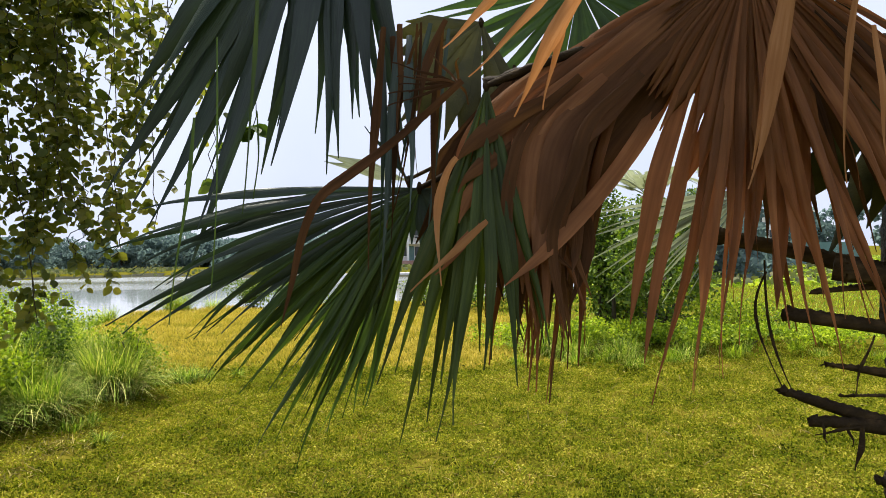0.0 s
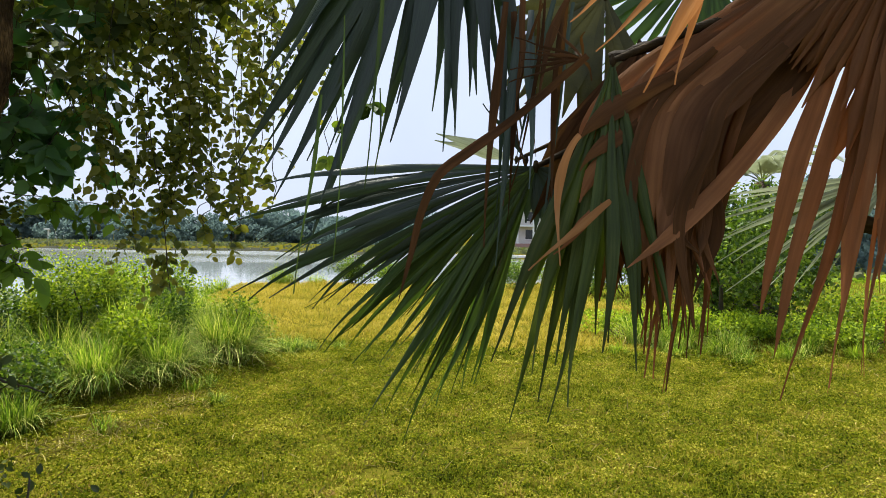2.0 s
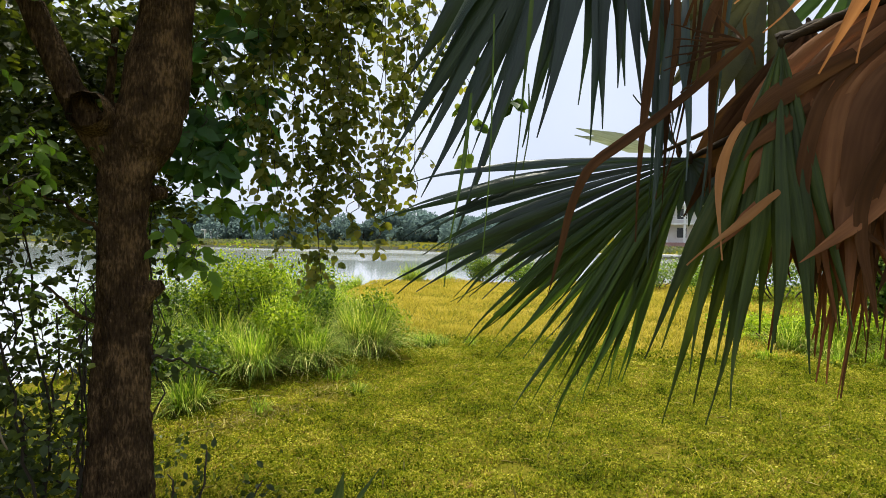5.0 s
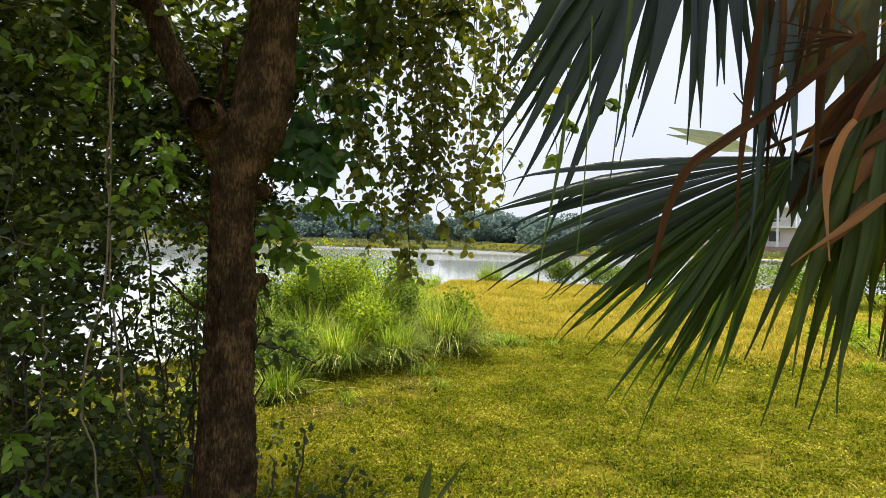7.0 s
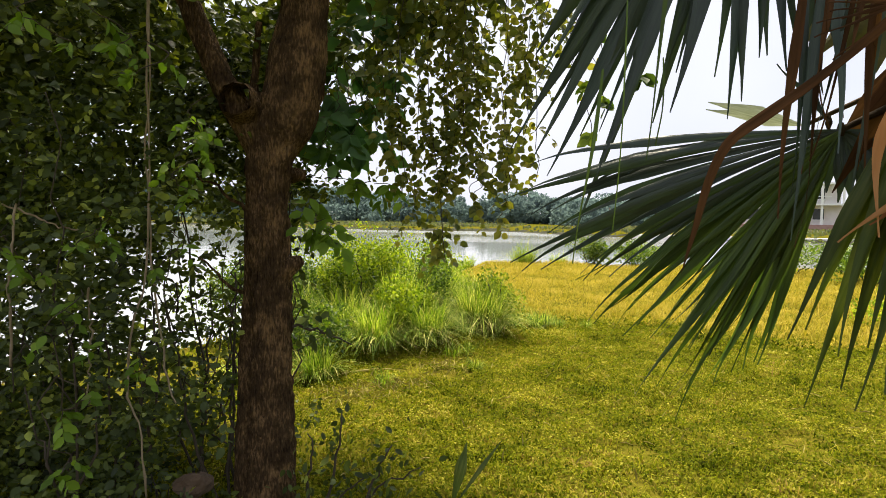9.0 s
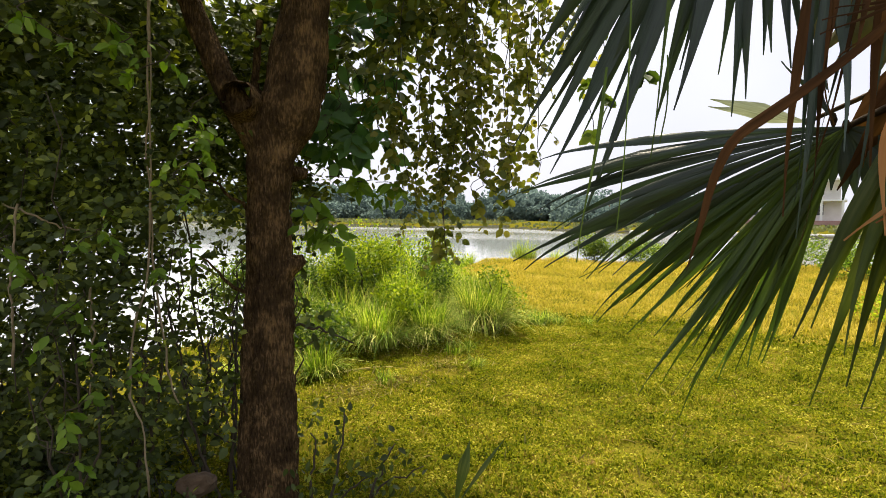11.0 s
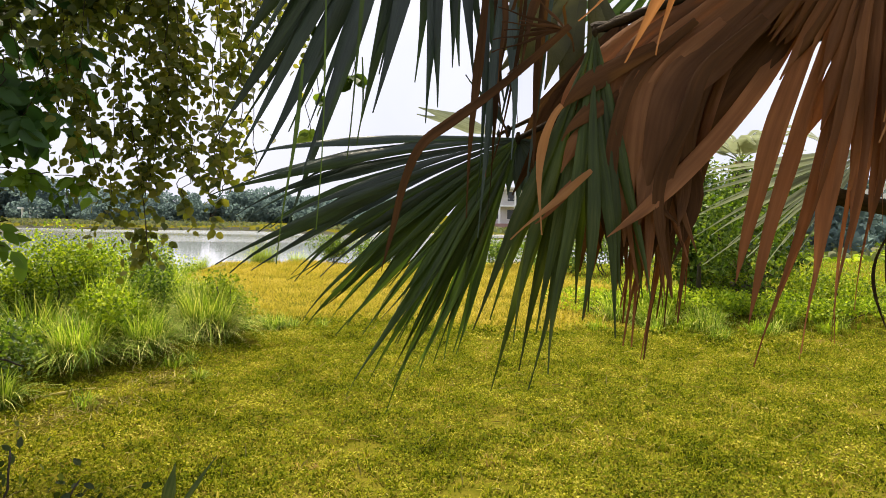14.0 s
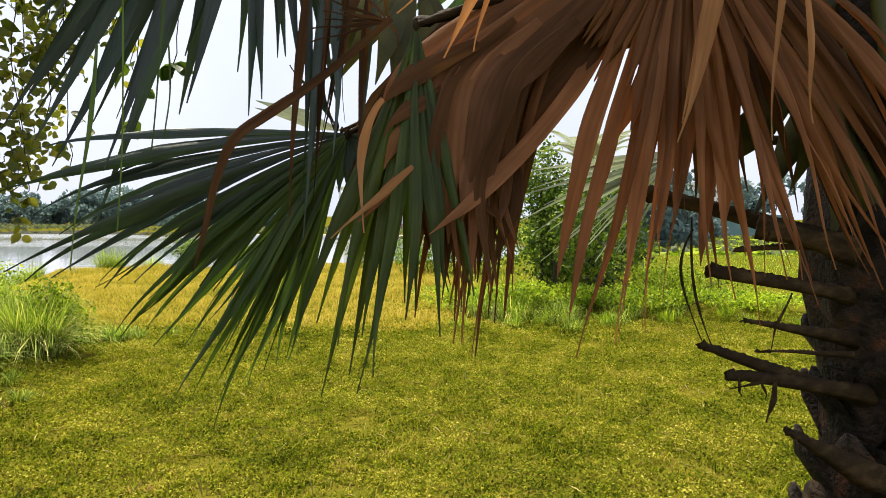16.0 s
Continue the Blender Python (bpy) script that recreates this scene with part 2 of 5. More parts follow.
def water_material():
    m = bpy.data.materials.new("lake_water")
    m.use_nodes = True
    n, l = m.node_tree.nodes, m.node_tree.links
    b = n["Principled BSDF"]
    b.inputs["Base Color"].default_value, b.inputs["IOR"].default_value = (0.3, 0.32, 0.335, 1), 1.45
    geo, mp, tx, bp = n.new("ShaderNodeNewGeometry"), n.new("ShaderNodeMapping"), n.new("ShaderNodeTexNoise"), n.new("ShaderNodeBump")
    mp.inputs["Scale"].default_value = (0.35, 2.4, 1)
    tx.inputs["Scale"].default_value, tx.inputs["Detail"].default_value = 1.1, 4
    l.new(geo.outputs["Position"], mp.inputs["Vector"])
    l.new(mp.outputs["Vector"], tx.inputs["Vector"])
    l.new(tx.outputs["Fac"], bp.inputs["Height"])
    # smooth near the meadow, ruffled by the wind further out, with lanes between
    lane, lanes, split, add, rough, ruffle = (n.new("ShaderNodeMapping"), n.new("ShaderNodeTexNoise"), n.new("ShaderNodeSeparateXYZ"), n.new("ShaderNodeMath"), n.new("ShaderNodeMapRange"), n.new("ShaderNodeMapRange"))
    lane.inputs["Scale"].default_value = (0.03, 0.09, 1)
    lanes.inputs["Scale"].default_value, lanes.inputs["Detail"].default_value = 1.0, 3
    l.new(geo.outputs["Position"], lane.inputs["Vector"])
    l.new(lane.outputs["Vector"], lanes.inputs["Vector"])
    l.new(geo.outputs["Position"], split.inputs["Vector"])
    add.operation, add.inputs[1].default_value = "MULTIPLY_ADD", 0.012
    l.new(split.outputs["Y"], add.inputs[0])
    l.new(lanes.outputs["Fac"], add.inputs[2])
    for node, lo, hi in ((rough, 0.015, 0.14), (ruffle, 0.05, 0.55)):
        node.inputs["From Min"].default_value, node.inputs["From Max"].default_value = 1.0, 1.3
        node.inputs["To Min"].default_value, node.inputs["To Max"].default_value = lo, hi
        l.new(add.outputs[0], node.inputs["Value"])
    l.new(rough.outputs["Result"], b.inputs["Roughness"])
    l.new(ruffle.outputs["Result"], bp.inputs["Strength"])
    bp.inputs["Distance"].default_value = 0.1
    l.new(bp.outputs["Normal"], b.inputs["Normal"])
    return m


M_WATER = water_material()

# building helpers ---------------------------------------------------------
rng = np.random.default_rng(7)


def mesh_of(name, verts, faces, material, smooth=False, along=None):
    """A mesh from an array of places and an array (or arrays) of faces; along: for each place, metres across and along the leaf."""
    me = bpy.data.meshes.new(name)
    verts = np.asarray(verts, dtype=np.float32).reshape(-1, 3)
    groups = faces if isinstance(faces, list) else [faces]
    groups = [np.asarray(g, dtype=np.int32) for g in groups if len(g)]
    loops = np.concatenate([g.ravel() for g in groups])
    sizes = np.concatenate([np.full(len(g), g.shape[1], dtype=np.int32) for g in groups])
    starts = np.concatenate([[0], np.cumsum(sizes)[:-1]]).astype(np.int32)
    me.vertices.add(len(verts))
    me.vertices.foreach_set("co", verts.ravel())
    me.loops.add(len(loops))
    me.loops.foreach_set("vertex_index", loops)
    me.polygons.add(len(sizes))
    me.polygons.foreach_set("loop_start", starts)
    me.polygons.foreach_set("loop_total", sizes)
    me.update(calc_edges=True)
    if along is not None:
        me.uv_layers.new(name="segment").data.foreach_set("uv", np.asarray(along, dtype=np.float32)[loops].ravel())
    if smooth:
        me.polygons.foreach_set("use_smooth", np.ones(len(sizes), dtype=bool))
    me.materials.append(material)
    return me


def thing(name, place, label, category, group="", kind=""):
    ob = new(name)
    ob.location = place
    ob.empty_display_size = 0.1
    return tagged(ob, label, category, group, kind)


def part(name, me, parent, label=""):
    """Links a mesh (made in world places) as one part under a thing or a part."""
    ob = new(name, me)
    ob.parent = parent
    ob.matrix_parent_inverse = Matrix.Translation(-parent.location)
    return tagged(ob, label)


def frames_of(n, up_bias=0.0, rs=None):
    """n random turns as 3 x 3 matrices; up_bias pulls each leaf's face towards the sky."""
    r = rs or rng
    fwd = r.normal(size=(n, 3))
    fwd[:, 2] -= 0.25
    nor = r.normal(size=(n, 3))
    nor[:, 2] += up_bias
    fwd /= np.linalg.norm(fwd, axis=1)[:, None]
    side = np.cross(fwd, nor)
    side /= np.linalg.norm(side, axis=1)[:, None] + 1e-9
    nor = np.cross(side, fwd)
    return np.stack([side, fwd, nor], axis=2)


LEAF_V = np.array([(0, 0, 0), (-0.26, 0.28, 0.03), (0, 0.32, -0.05), (0.26, 0.28, 0.03), (-0.25, 0.64, 0.02), (0, 0.68, -0.07), (0.25, 0.64, 0.02), (0, 1.05, -0.12)])
LEAF_F = np.array([(0, 2, 1), (0, 3, 2), (1, 2, 5), (1, 5, 4), (2, 3, 6), (2, 6, 5), (4, 5, 7), (5, 6, 7)])
SMALL_V = np.array([(0, 0, 0), (-0.3, 0.45, 0.05), (0.3, 0.45, 0.05), (0, 1, -0.06), (0, 0.5, -0.04)])
SMALL_F = np.array([(0, 4, 1), (0, 2, 4), (1, 4, 3), (4, 2, 3)])


def scatter(name, places, turns, sizes, material, tv=LEAF_V, tf=LEAF_F, wide=1.0):
    """Many small leaves as one mesh."""
    places = np.asarray(places)
    n = len(places)
    sizes = np.broadcast_to(np.asarray(sizes, dtype=float), (n,))
    local = tv * np.array([wide, 1, 1])
    v = np.einsum("nij,kj->nki", turns, local) * sizes[:, None, None] + places[:, None, :]
    f = tf[None] + (np.arange(n) * len(tv))[:, None, None]
    return mesh_of(name, v.reshape(-1, 3), f.reshape(-1, 3), material)


ROUND_V = np.array([(0, 0, 0), (-0.3, 0.18, 0.02), (0, 0.25, -0.05), (0.3, 0.18, 0.02), (-0.38, 0.55, 0.03), (0, 0.58, -0.06), (0.38, 0.55, 0.03), (-0.2, 0.85, 0), (0.2, 0.85, 0), (0, 1.04, -0.12)])
ROUND_F = np.array([(0, 2, 1), (0, 3, 2), (1, 2, 5), (1, 5, 4), (2, 3, 6), (2, 6, 5), (4, 5, 7), (5, 6, 8), (5, 8, 9), (5, 9, 7)])


def sprays(rs, roots, ways, leaves, droop=0.25, face=(0, 0, 0.7), hang=0.35):
    """Leaves in two rows along many short sprigs: their places and turns."""
    n = len(roots)
    long = np.linalg.norm(ways, axis=1)[:, None, None]
    u = np.broadcast_to(((np.arange(leaves) + 0.6) / leaves)[None, :, None], (n, leaves, 1))
    d = np.broadcast_to((ways[:, None] / long), (n, leaves, 3))
    p = roots[:, None] + d * long * u - np.array([0, 0, droop]) * long * u * u
    side = np.cross(d, np.array([0, 0, 1.0]) + 0.3 * rs.normal(size=(n, 1, 3)))
    side /= np.linalg.norm(side, axis=2)[..., None] + 1e-9
    fwd = d * 0.55 + side * np.where(np.arange(leaves) % 2, 1, -1)[None, :, None] + np.array([0, 0, -hang]) + 0.3 * rs.normal(size=(n, leaves, 3))
    fwd /= np.linalg.norm(fwd, axis=2)[..., None]
    nor = np.asarray(face) + 0.6 * rs.normal(size=(n, leaves, 3))
    sd = np.cross(fwd, nor)
    sd /= np.linalg.norm(sd, axis=2)[..., None] + 1e-9
    return p.reshape(-1, 3), np.stack([sd, fwd, np.cross(sd, fwd)], 3).reshape(-1, 3, 3)


def blades(name, roots, heights, widths, bend, material, rs=None):
    """Grass: one bent, tapered blade at each root."""
    r = rs or rng
    n = len(roots)
    a = r.uniform(0, 2 * np.pi, n)
    lean = np.stack([np.cos(a), np.sin(a), np.zeros(n)], 1)
    side = np.stack([-np.sin(a), np.cos(a), np.zeros(n)], 1)
    b = (bend * r.uniform(0.3, 1.6, n))[:, None]
    h = np.asarray(heights)[:, None]
    up = np.array([[0, 0, 1.0]])
    mid = roots + up * h * 0.6 + lean * h * b * 0.35
    tip = roots + up * h * np.clip(1 - b * 0.45, 0.15, 1) + lean * h * b
    w = np.asarray(widths)[:, None] * 0.5
    v = np.stack([roots - side * w, roots + side * w, mid + side * w * 0.85, mid - side * w * 0.85, tip], 1)
    k = (np.arange(n) * 5)[:, None]
    return mesh_of(name, v.reshape(-1, 3), [k + np.array([[0, 1, 2, 3]]), k + np.array([[3, 2, 4]])], material)


def tube(points, radii, sides=8, wobble=0.0, seed=0, cap=True):
    """Places and faces of a round bar along points."""
    pts = [Vector(p) for p in points]
    rs = np.random.default_rng(seed)
    v, f = [], []
    ref = Vector((0.3, 0.9, 0.2)).normalized()
    for i, p in enumerate(pts):
        d = (pts[min(i + 1, len(pts) - 1)] - pts[max(i - 1, 0)]).normalized()
        s = d.cross(ref)
        if s.length < 0.05:
            s = d.cross(Vector((1, 0, 0)))
        s.normalize()
        u = s.cross(d).normalized()
        for k in range(sides):
            a = 2 * math.pi * k / sides
            r = radii[i] * (1 + wobble * rs.normal())
            v.append(p + s * (math.cos(a) * r) + u * (math.sin(a) * r))
    for i in range(len(pts) - 1):
        for k in range(sides):
            a, b = i * sides + k, i * sides + (k + 1) % sides
            f.append((a, b, b + sides, a + sides))
    tri = []
    if cap:
        for base, c in ((0, pts[0]), ((len(pts) - 1) * sides, pts[-1])):
            v.append(c)
            for k in range(sides):
                tri.append((base + k, base + (k + 1) % sides, len(v) - 1))
    return np.array([tuple(x) for x in v]), np.array(f), np.array(tri)


def tube_mesh(name, points, radii, material, sides=8, wobble=0.0, seed=0):
    v, f, t = tube(points, radii, sides, wobble, seed)
    return mesh_of(name, v, [f, t] if len(t) else [f], material, smooth=True)


def curve_points(a, b, sag=(0, 0, 0), n=10, jitter=0.0, seed=0):
    a, b, sag = Vector(a), Vector(b), Vector(sag)
    rs = np.random.default_rng(seed)
    out = []
    for i in range(n + 1):
        s = i / n
        p = a.lerp(b, s) + sag * (4 * s * (1 - s))
        if 0 < i < n:
            p += Vector(rs.normal(size=3) * jitter)
        out.append(p)
    return out


def box_mesh(name, lo, hi, material, bevel=0.0):
    bm = bmesh.new()
    bmesh.ops.create_cube(bm, size=1)
    for v in bm.verts:
        v.co = Vector([(lo[i] + hi[i]) / 2 + v.co[i] * (hi[i] - lo[i]) for i in range(3)])
    if bevel:
        bmesh.ops.bevel(bm, geom=bm.edges[:], offset=bevel, segments=2, affect="EDGES")
    me = bpy.data.meshes.new(name)
    bm.to_mesh(me)
    bm.free()
    me.materials.append(material)
    return me


# ground and lake ------------------------------------------------------------
LAKE = np.array([(-60, -30), (-14, -8), (-8.2, 2), (-8.0, 7), (-9.6, 12.2), (-11.6, 18.3), (-6.4, 20.9), (-2.3, 21.9), (1.3, 23.4), (3.8, 29), (7, 42), (6, 54), (-14, 56),
                 (-24, 60), (-33, 66), (-47, 61), (-62, 62), (-135, 72), (-230, 10), (-120, -40)], dtype=float)
WATER_Z = -0.45


def lake_distance(p):
    """Metres from the lake's edge; inside the lake less than nothing."""
    d = np.full(len(p), 1e9)
    inside = np.zeros(len(p), dtype=bool)
    for a, b in zip(LAKE, np.roll(LAKE, -1, axis=0)):
        ab = b - a
        t = np.clip(((p - a) @ ab) / (ab @ ab), 0, 1)
        d = np.minimum(d, np.linalg.norm(p - a - t[:, None] * ab, axis=1))
        crosses = (a[1] > p[:, 1]) != (b[1] > p[:, 1])
        xs = a[0] + (p[:, 1] - a[1]) / (b[1] - a[1] + 1e-12) * ab[0]
        inside ^= crosses & (p[:, 0] < xs)
    return np.where(inside, -d, d)


def ground_height(p):
    p = np.asarray(p, dtype=float)
    d = lake_distance(p)
    x, y = p[:, 0], p[:, 1]
    z = 0.025 * np.sin(0.9 * x + 0.4 * y) * np.cos(0.7 * y - 0.3 * x) + 0.012 * np.sin(2.7 * x) * np.sin(2.3 * y + 1)
    z = z + 0.35 * np.exp(-(((x - 4.2) / 2.4) ** 2 + ((y - 10.2) / 1.8) ** 2))          # bank under the bushes
    z = z + 0.28 * np.exp(-(((x + 4.9) / 1.3) ** 2 + ((y - 5.9) / 1.5) ** 2))           # mound under the tussocks
    z = z * np.clip((140 - np.hypot(x, y)) / 60, 0, 1)
    bank = np.clip(d / 1.6, -1, 1)
    return np.where(d < 1.6, np.minimum(z, -0.55 + 0.55 * bank * np.abs(bank) ** 0.3 + 0.0 * z), z)


def build_ground():
    rings = np.concatenate([[0.0], np.geomspace(0.4, 3500, 190)])
    az = np.linspace(0, 2 * np.pi, 300, endpoint=False)
    x = (rings[:, None] * np.cos(az)).ravel()
    y = (rings[:, None] * np.sin(az)).ravel() + 3.0
    z = ground_height(np.stack([x, y], 1))
    n, m = len(az), len(rings)
    i, k = np.meshgrid(np.arange(m - 1), np.arange(n), indexing="ij")
    f = np.stack([i * n + k, (i + 1) * n + k, (i + 1) * n + (k + 1) % n, i * n + (k + 1) % n], -1).reshape(-1, 4)
    ob = new("ground", mesh_of("ground", np.stack([x, y, z], 1), f, M_SOIL, smooth=True))
    tagged(ob, "grassy ground sloping down to the lake shore", "ground", kind="structure")


build_ground()
wv = np.array([(x, y, WATER_Z) for x in np.linspace(-280, 40, 28) for y in np.linspace(-60, 150, 20)])
wi, wk = np.meshgrid(np.arange(27), np.arange(19), indexing="ij")
wf = np.stack([wi * 20 + wk, (wi + 1) * 20 + wk, (wi + 1) * 20 + wk + 1, wi * 20 + wk + 1], -1).reshape(-1, 4)
tagged(new("water", mesh_of("water", wv, wf, M_WATER, smooth=True)), "calm grey lake reflecting the white sky", "water", kind="structure")


def on_ground(xy):
    xy = np.asarray(xy, dtype=float)
    return np.column_stack([xy, ground_height(xy)])


# lawn -------------------------------------------------------------------------
def patchy(xy, scale, seed):
    """Smooth waves of many directions, about -1 to 1: where the lawn is thick or thin."""
    r = np.random.default_rng(seed)
    v = np.zeros(len(xy))
    for _ in range(9):
        k = r.normal(size=2) * scale
        v += np.sin(xy @ k + r.uniform(0, 6.28))
    return v / 3


TRACK = np.array([(-3.65, 3.48), (-3.48, 3.93), (-3.47, 4.70), (-3.31, 5.43)])      # a faint trodden track beside the tussocks


def off_track(xy, wide):
    d = np.full(len(xy), 1e9)
    for a, b in zip(TRACK[:-1], TRACK[1:]):
        t = np.clip(((xy - a) @ (b - a)) / ((b - a) @ (b - a)), 0, 1)
        d = np.minimum(d, np.linalg.norm(xy - a - t[:, None] * (b - a), axis=1))
    return (d > wide * (0.6 + 0.5 * rng.uniform(size=len(xy)))) | (rng.uniform(size=len(xy)) < 0.5)


def build_lawn():
    tufts = np.column_stack([rng.uniform(-5.2, 5.5, 15000), 1.5 + 8.2 * rng.uniform(0, 1, 15000) ** 1.25])
    n = 300000
    xy = tufts[rng.integers(0, len(tufts), n)] + rng.normal(size=(n, 2)) * rng.uniform(0.01, 0.05, (n, 1))
    thick = patchy(xy, 5.0, 3) + 0.6 * patchy(xy, 14.0, 4)
    ok = (thick > -2.2) & off_track(xy, 0.24) & (xy[:, 0] < 0.85 * xy[:, 1] + 0.6)
    xy, thick = xy[ok], thick[ok]
    p = on_ground(xy)
    n = len(p)
    h = rng.uniform(0.012, 0.042, n) * np.clip(1 + 0.55 * thick, 0.35, 2.0) * np.where(rng.uniform(size=n) < 0.03, 2.2, 1)
    tagged(new("lawn_grass", blades("lawn_grass", p, h, rng.uniform(0.004, 0.0085, n), 0.95, M_LAWN)), "short yellow-green lawn grass with dry tips", "grass", kind="stuff")
    n = 360000
    xy = np.column_stack([rng.uniform(-5.0, 5.0, n), 1.6 + 7.0 * rng.uniform(0, 1, n) ** 1.2])
    xy = xy[(patchy(xy, 4.0, 5) + 0.5 * patchy(xy, 11.0, 6) > -1.3) & off_track(xy, 0.24) & (xy[:, 0] < 0.85 * xy[:, 1] + 0.6) & (xy[:, 0] > -1.6 * xy[:, 1] - 1.0)]
    p = on_ground(xy)
    n = len(p)
    swell = np.clip(0.5 + 0.6 * patchy(xy, 9.0, 16) + 0.4 * patchy(xy, 22.0, 17), 0, 1.5)      # cushions and hollows
    p[:, 2] += rng.uniform(0.003, 0.03, n) + 0.045 * swell * rng.uniform(0.5, 1, n)
    keep = swell + rng.uniform(0, 0.6, n) > 0.03
    p, n = p[keep], int(keep.sum())
    tagged(new("clover", scatter("clover", p, frames_of(n, 2.2), rng.uniform(0.01, 0.025, n), M_CLOVER, SMALL_V, SMALL_F, 1.3)), "low clover and creeping weeds in the lawn", "weeds", kind="stuff")
    n = 2200
    xy = np.column_stack([rng.uniform(-4.8, 4.8, n), rng.uniform(1.8, 8.5, n)])
    more = TRACK[rng.integers(0, 3, 700)] + (TRACK[1] - TRACK[0]) * rng.uniform(0, 1, (700, 1)) + rng.normal(size=(700, 2)) * 0.14
    xy = np.concatenate([xy, more])
    n = len(xy)
    p = on_ground(xy)
    p[:, 2] += rng.uniform(0.005, 0.05, n)
    tagged(new("dry_straw", scatter("dry_straw", p, frames_of(n, 4), rng.uniform(0.03, 0.12, n), M_STRAW, SMALL_V, SMALL_F, 0.14)), "dry straw and fallen bits lying in the lawn", "straw", kind="stuff")


def build_outer_lawn():
    """The lawn goes on behind and beside the walk."""
    n = 90000
    xy = np.column_stack([rng.uniform(-9, 11, n), rng.uniform(-7, 8.4, n)])
    inner = (xy[:, 0] > -5.2) & (xy[:, 0] < 5.5) & (xy[:, 1] > 1.6)
    xy = xy[~inner & (lake_distance(xy) > 0.5)]
    p = on_ground(xy)
    n = len(p)
    tagged(new("outer_lawn", blades("outer_lawn", p, rng.uniform(0.03, 0.08, n), rng.uniform(0.012, 0.026, n), 1.0, M_LAWN)), "short yellow-green lawn grass around the walk", "grass", kind="stuff")


def build_yellow():
    n = 115000
    xy = np.column_stack([rng.uniform(-12.3, 2.2, n), rng.uniform(8.0, 22.0, n)])
    keep = (lake_distance(xy) > 0.5) & (xy[:, 1] > 8.3 + 0.35 * np.sin(xy[:, 0] * 1.9) + 0.2 * np.sin(xy[:, 0] * 5)) & (xy[:, 0] < 0.9 + 0.5 * np.sin(xy[:, 1]))
    xy = xy[keep]
    p = on_ground(xy)
    n = len(p)
    tagged(new("yellow_grass", blades("yellow_grass", p, rng.uniform(0.05, 0.15, n) * np.clip(1 + 0.4 * patchy(xy, 1.6, 8), 0.5, 1.8), rng.uniform(0.006, 0.014, n), 1.15, M_YELLOW)), "straw-yellow meadow grass between lawn and lake", "grass", kind="stuff")
    n = 45000
    xy = np.column_stack([rng.uniform(0.3, 18, n), rng.uniform(8.4, 34, n)])
    xy = xy[lake_distance(xy) > 0.6]
    p = on_ground(xy)
    n = len(p)
    tagged(new("meadow_grass", blades("meadow_grass", p, rng.uniform(0.04, 0.14, n), rng.uniform(0.008, 0.02, n), 0.7, M_WEED)), "bright green meadow grass behind the bushes", "grass", kind="stuff")
    n = 26000
    xy = np.column_stack([rng.uniform(2, 60, n), rng.uniform(26, 100, n)])
    xy = xy[lake_distance(xy) > 0.6]
    p = on_ground(xy)
    n = len(p)
    tagged(new("far_meadow", blades("far_meadow", p, rng.uniform(0.1, 0.3, n), rng.uniform(0.15, 0.5, n), 1.2, M_WEED)), "sunlit green meadow reaching to the fence", "grass", kind="stuff")
    n = 5000
    x = rng.uniform(-5, 3, n)
    xy = np.column_stack([x, 8.25 + 0.35 * np.sin(x * 1.9) + 0.2 * np.sin(x * 5) + rng.normal(size=n) * 0.18])
    p = on_ground(xy)
    p[:, 2] += rng.uniform(0, 0.09, n)
    tagged(new("edge_weeds", scatter("edge_weeds", p, frames_of(n, 1.5), rng.uniform(0.02, 0.05, n), M_CLOVER, SMALL_V, SMALL_F, 1.1)), "ragged low weeds along the lawn's far edge", "weeds", kind="stuff")


build_lawn()
build_outer_lawn()
build_yellow()


# fan palm ------------------------------------------------------------------------
def leaflet_mesh(name, base, ctrl, tip, w_split, split, face, material, fold=0.35, twist=0.0, stations=9, start=0.0, rag=0.0, seed=0, taper=0.85):
    """One folded palm segment: from the hub along a bent line to its tip. w_split: half width where it leaves its neighbours."""
    base, ctrl, tip, face = Vector(base), Vector(ctrl), Vector(tip), Vector(face)
    v, uv = [], []
    rw = np.random.default_rng(seed)
    u0, reach = rw.uniform(0, 50), (tip - base).length
    ph, amp = rw.uniform(0, 6.28, 3), rag * rw.uniform(0.4, 1.3)
    for i in range(stations):
        s = i / (stations - 1)
        p = base * (1 - s) ** 2 + ctrl * (2 * s * (1 - s)) + tip * s * s
        d = ((ctrl - base) * (1 - s) + (tip - ctrl) * s).normalized()
        f = (face - d * face.dot(d)).normalized()
        side = d.cross(f).normalized()
        side = (Matrix.Rotation(twist * s, 3, d) @ side).normalized()
        nor = side.cross(d)
        w = w_split * (start + (1 - start) * s / split) if s < split else w_split * max(0.02, 1 - ((s - split) / (1 - split)) ** taper)
        w = max(w * (1 + 9 * amp * math.sin(11 * s + ph[0])), 0.0022)
        p = p + (side * math.sin(7 * s + ph[1]) + nor * 1.6 * math.sin(6 * s + ph[2])) * amp * s
        k = fold * w
        v += [p - side * w, p + nor * k, p + side * w]
        uv += [(u0 - w, s * reach), (u0, s * reach), (u0 + w, s * reach)]
    f = []
    for i in range(stations - 1):
        a = i * 3
        f += [(a, a + 1, a + 4, a + 3), (a + 1, a + 2, a + 5, a + 4)]
    return mesh_of(name, np.array([tuple(x) for x in v]), np.array(f), material, smooth=False, along=uv)


def between(keys, a):
    return [float(np.interp(a, [k[0] for k in keys], [k[i] for k in keys])) for i in range(1, len(keys[0]))]


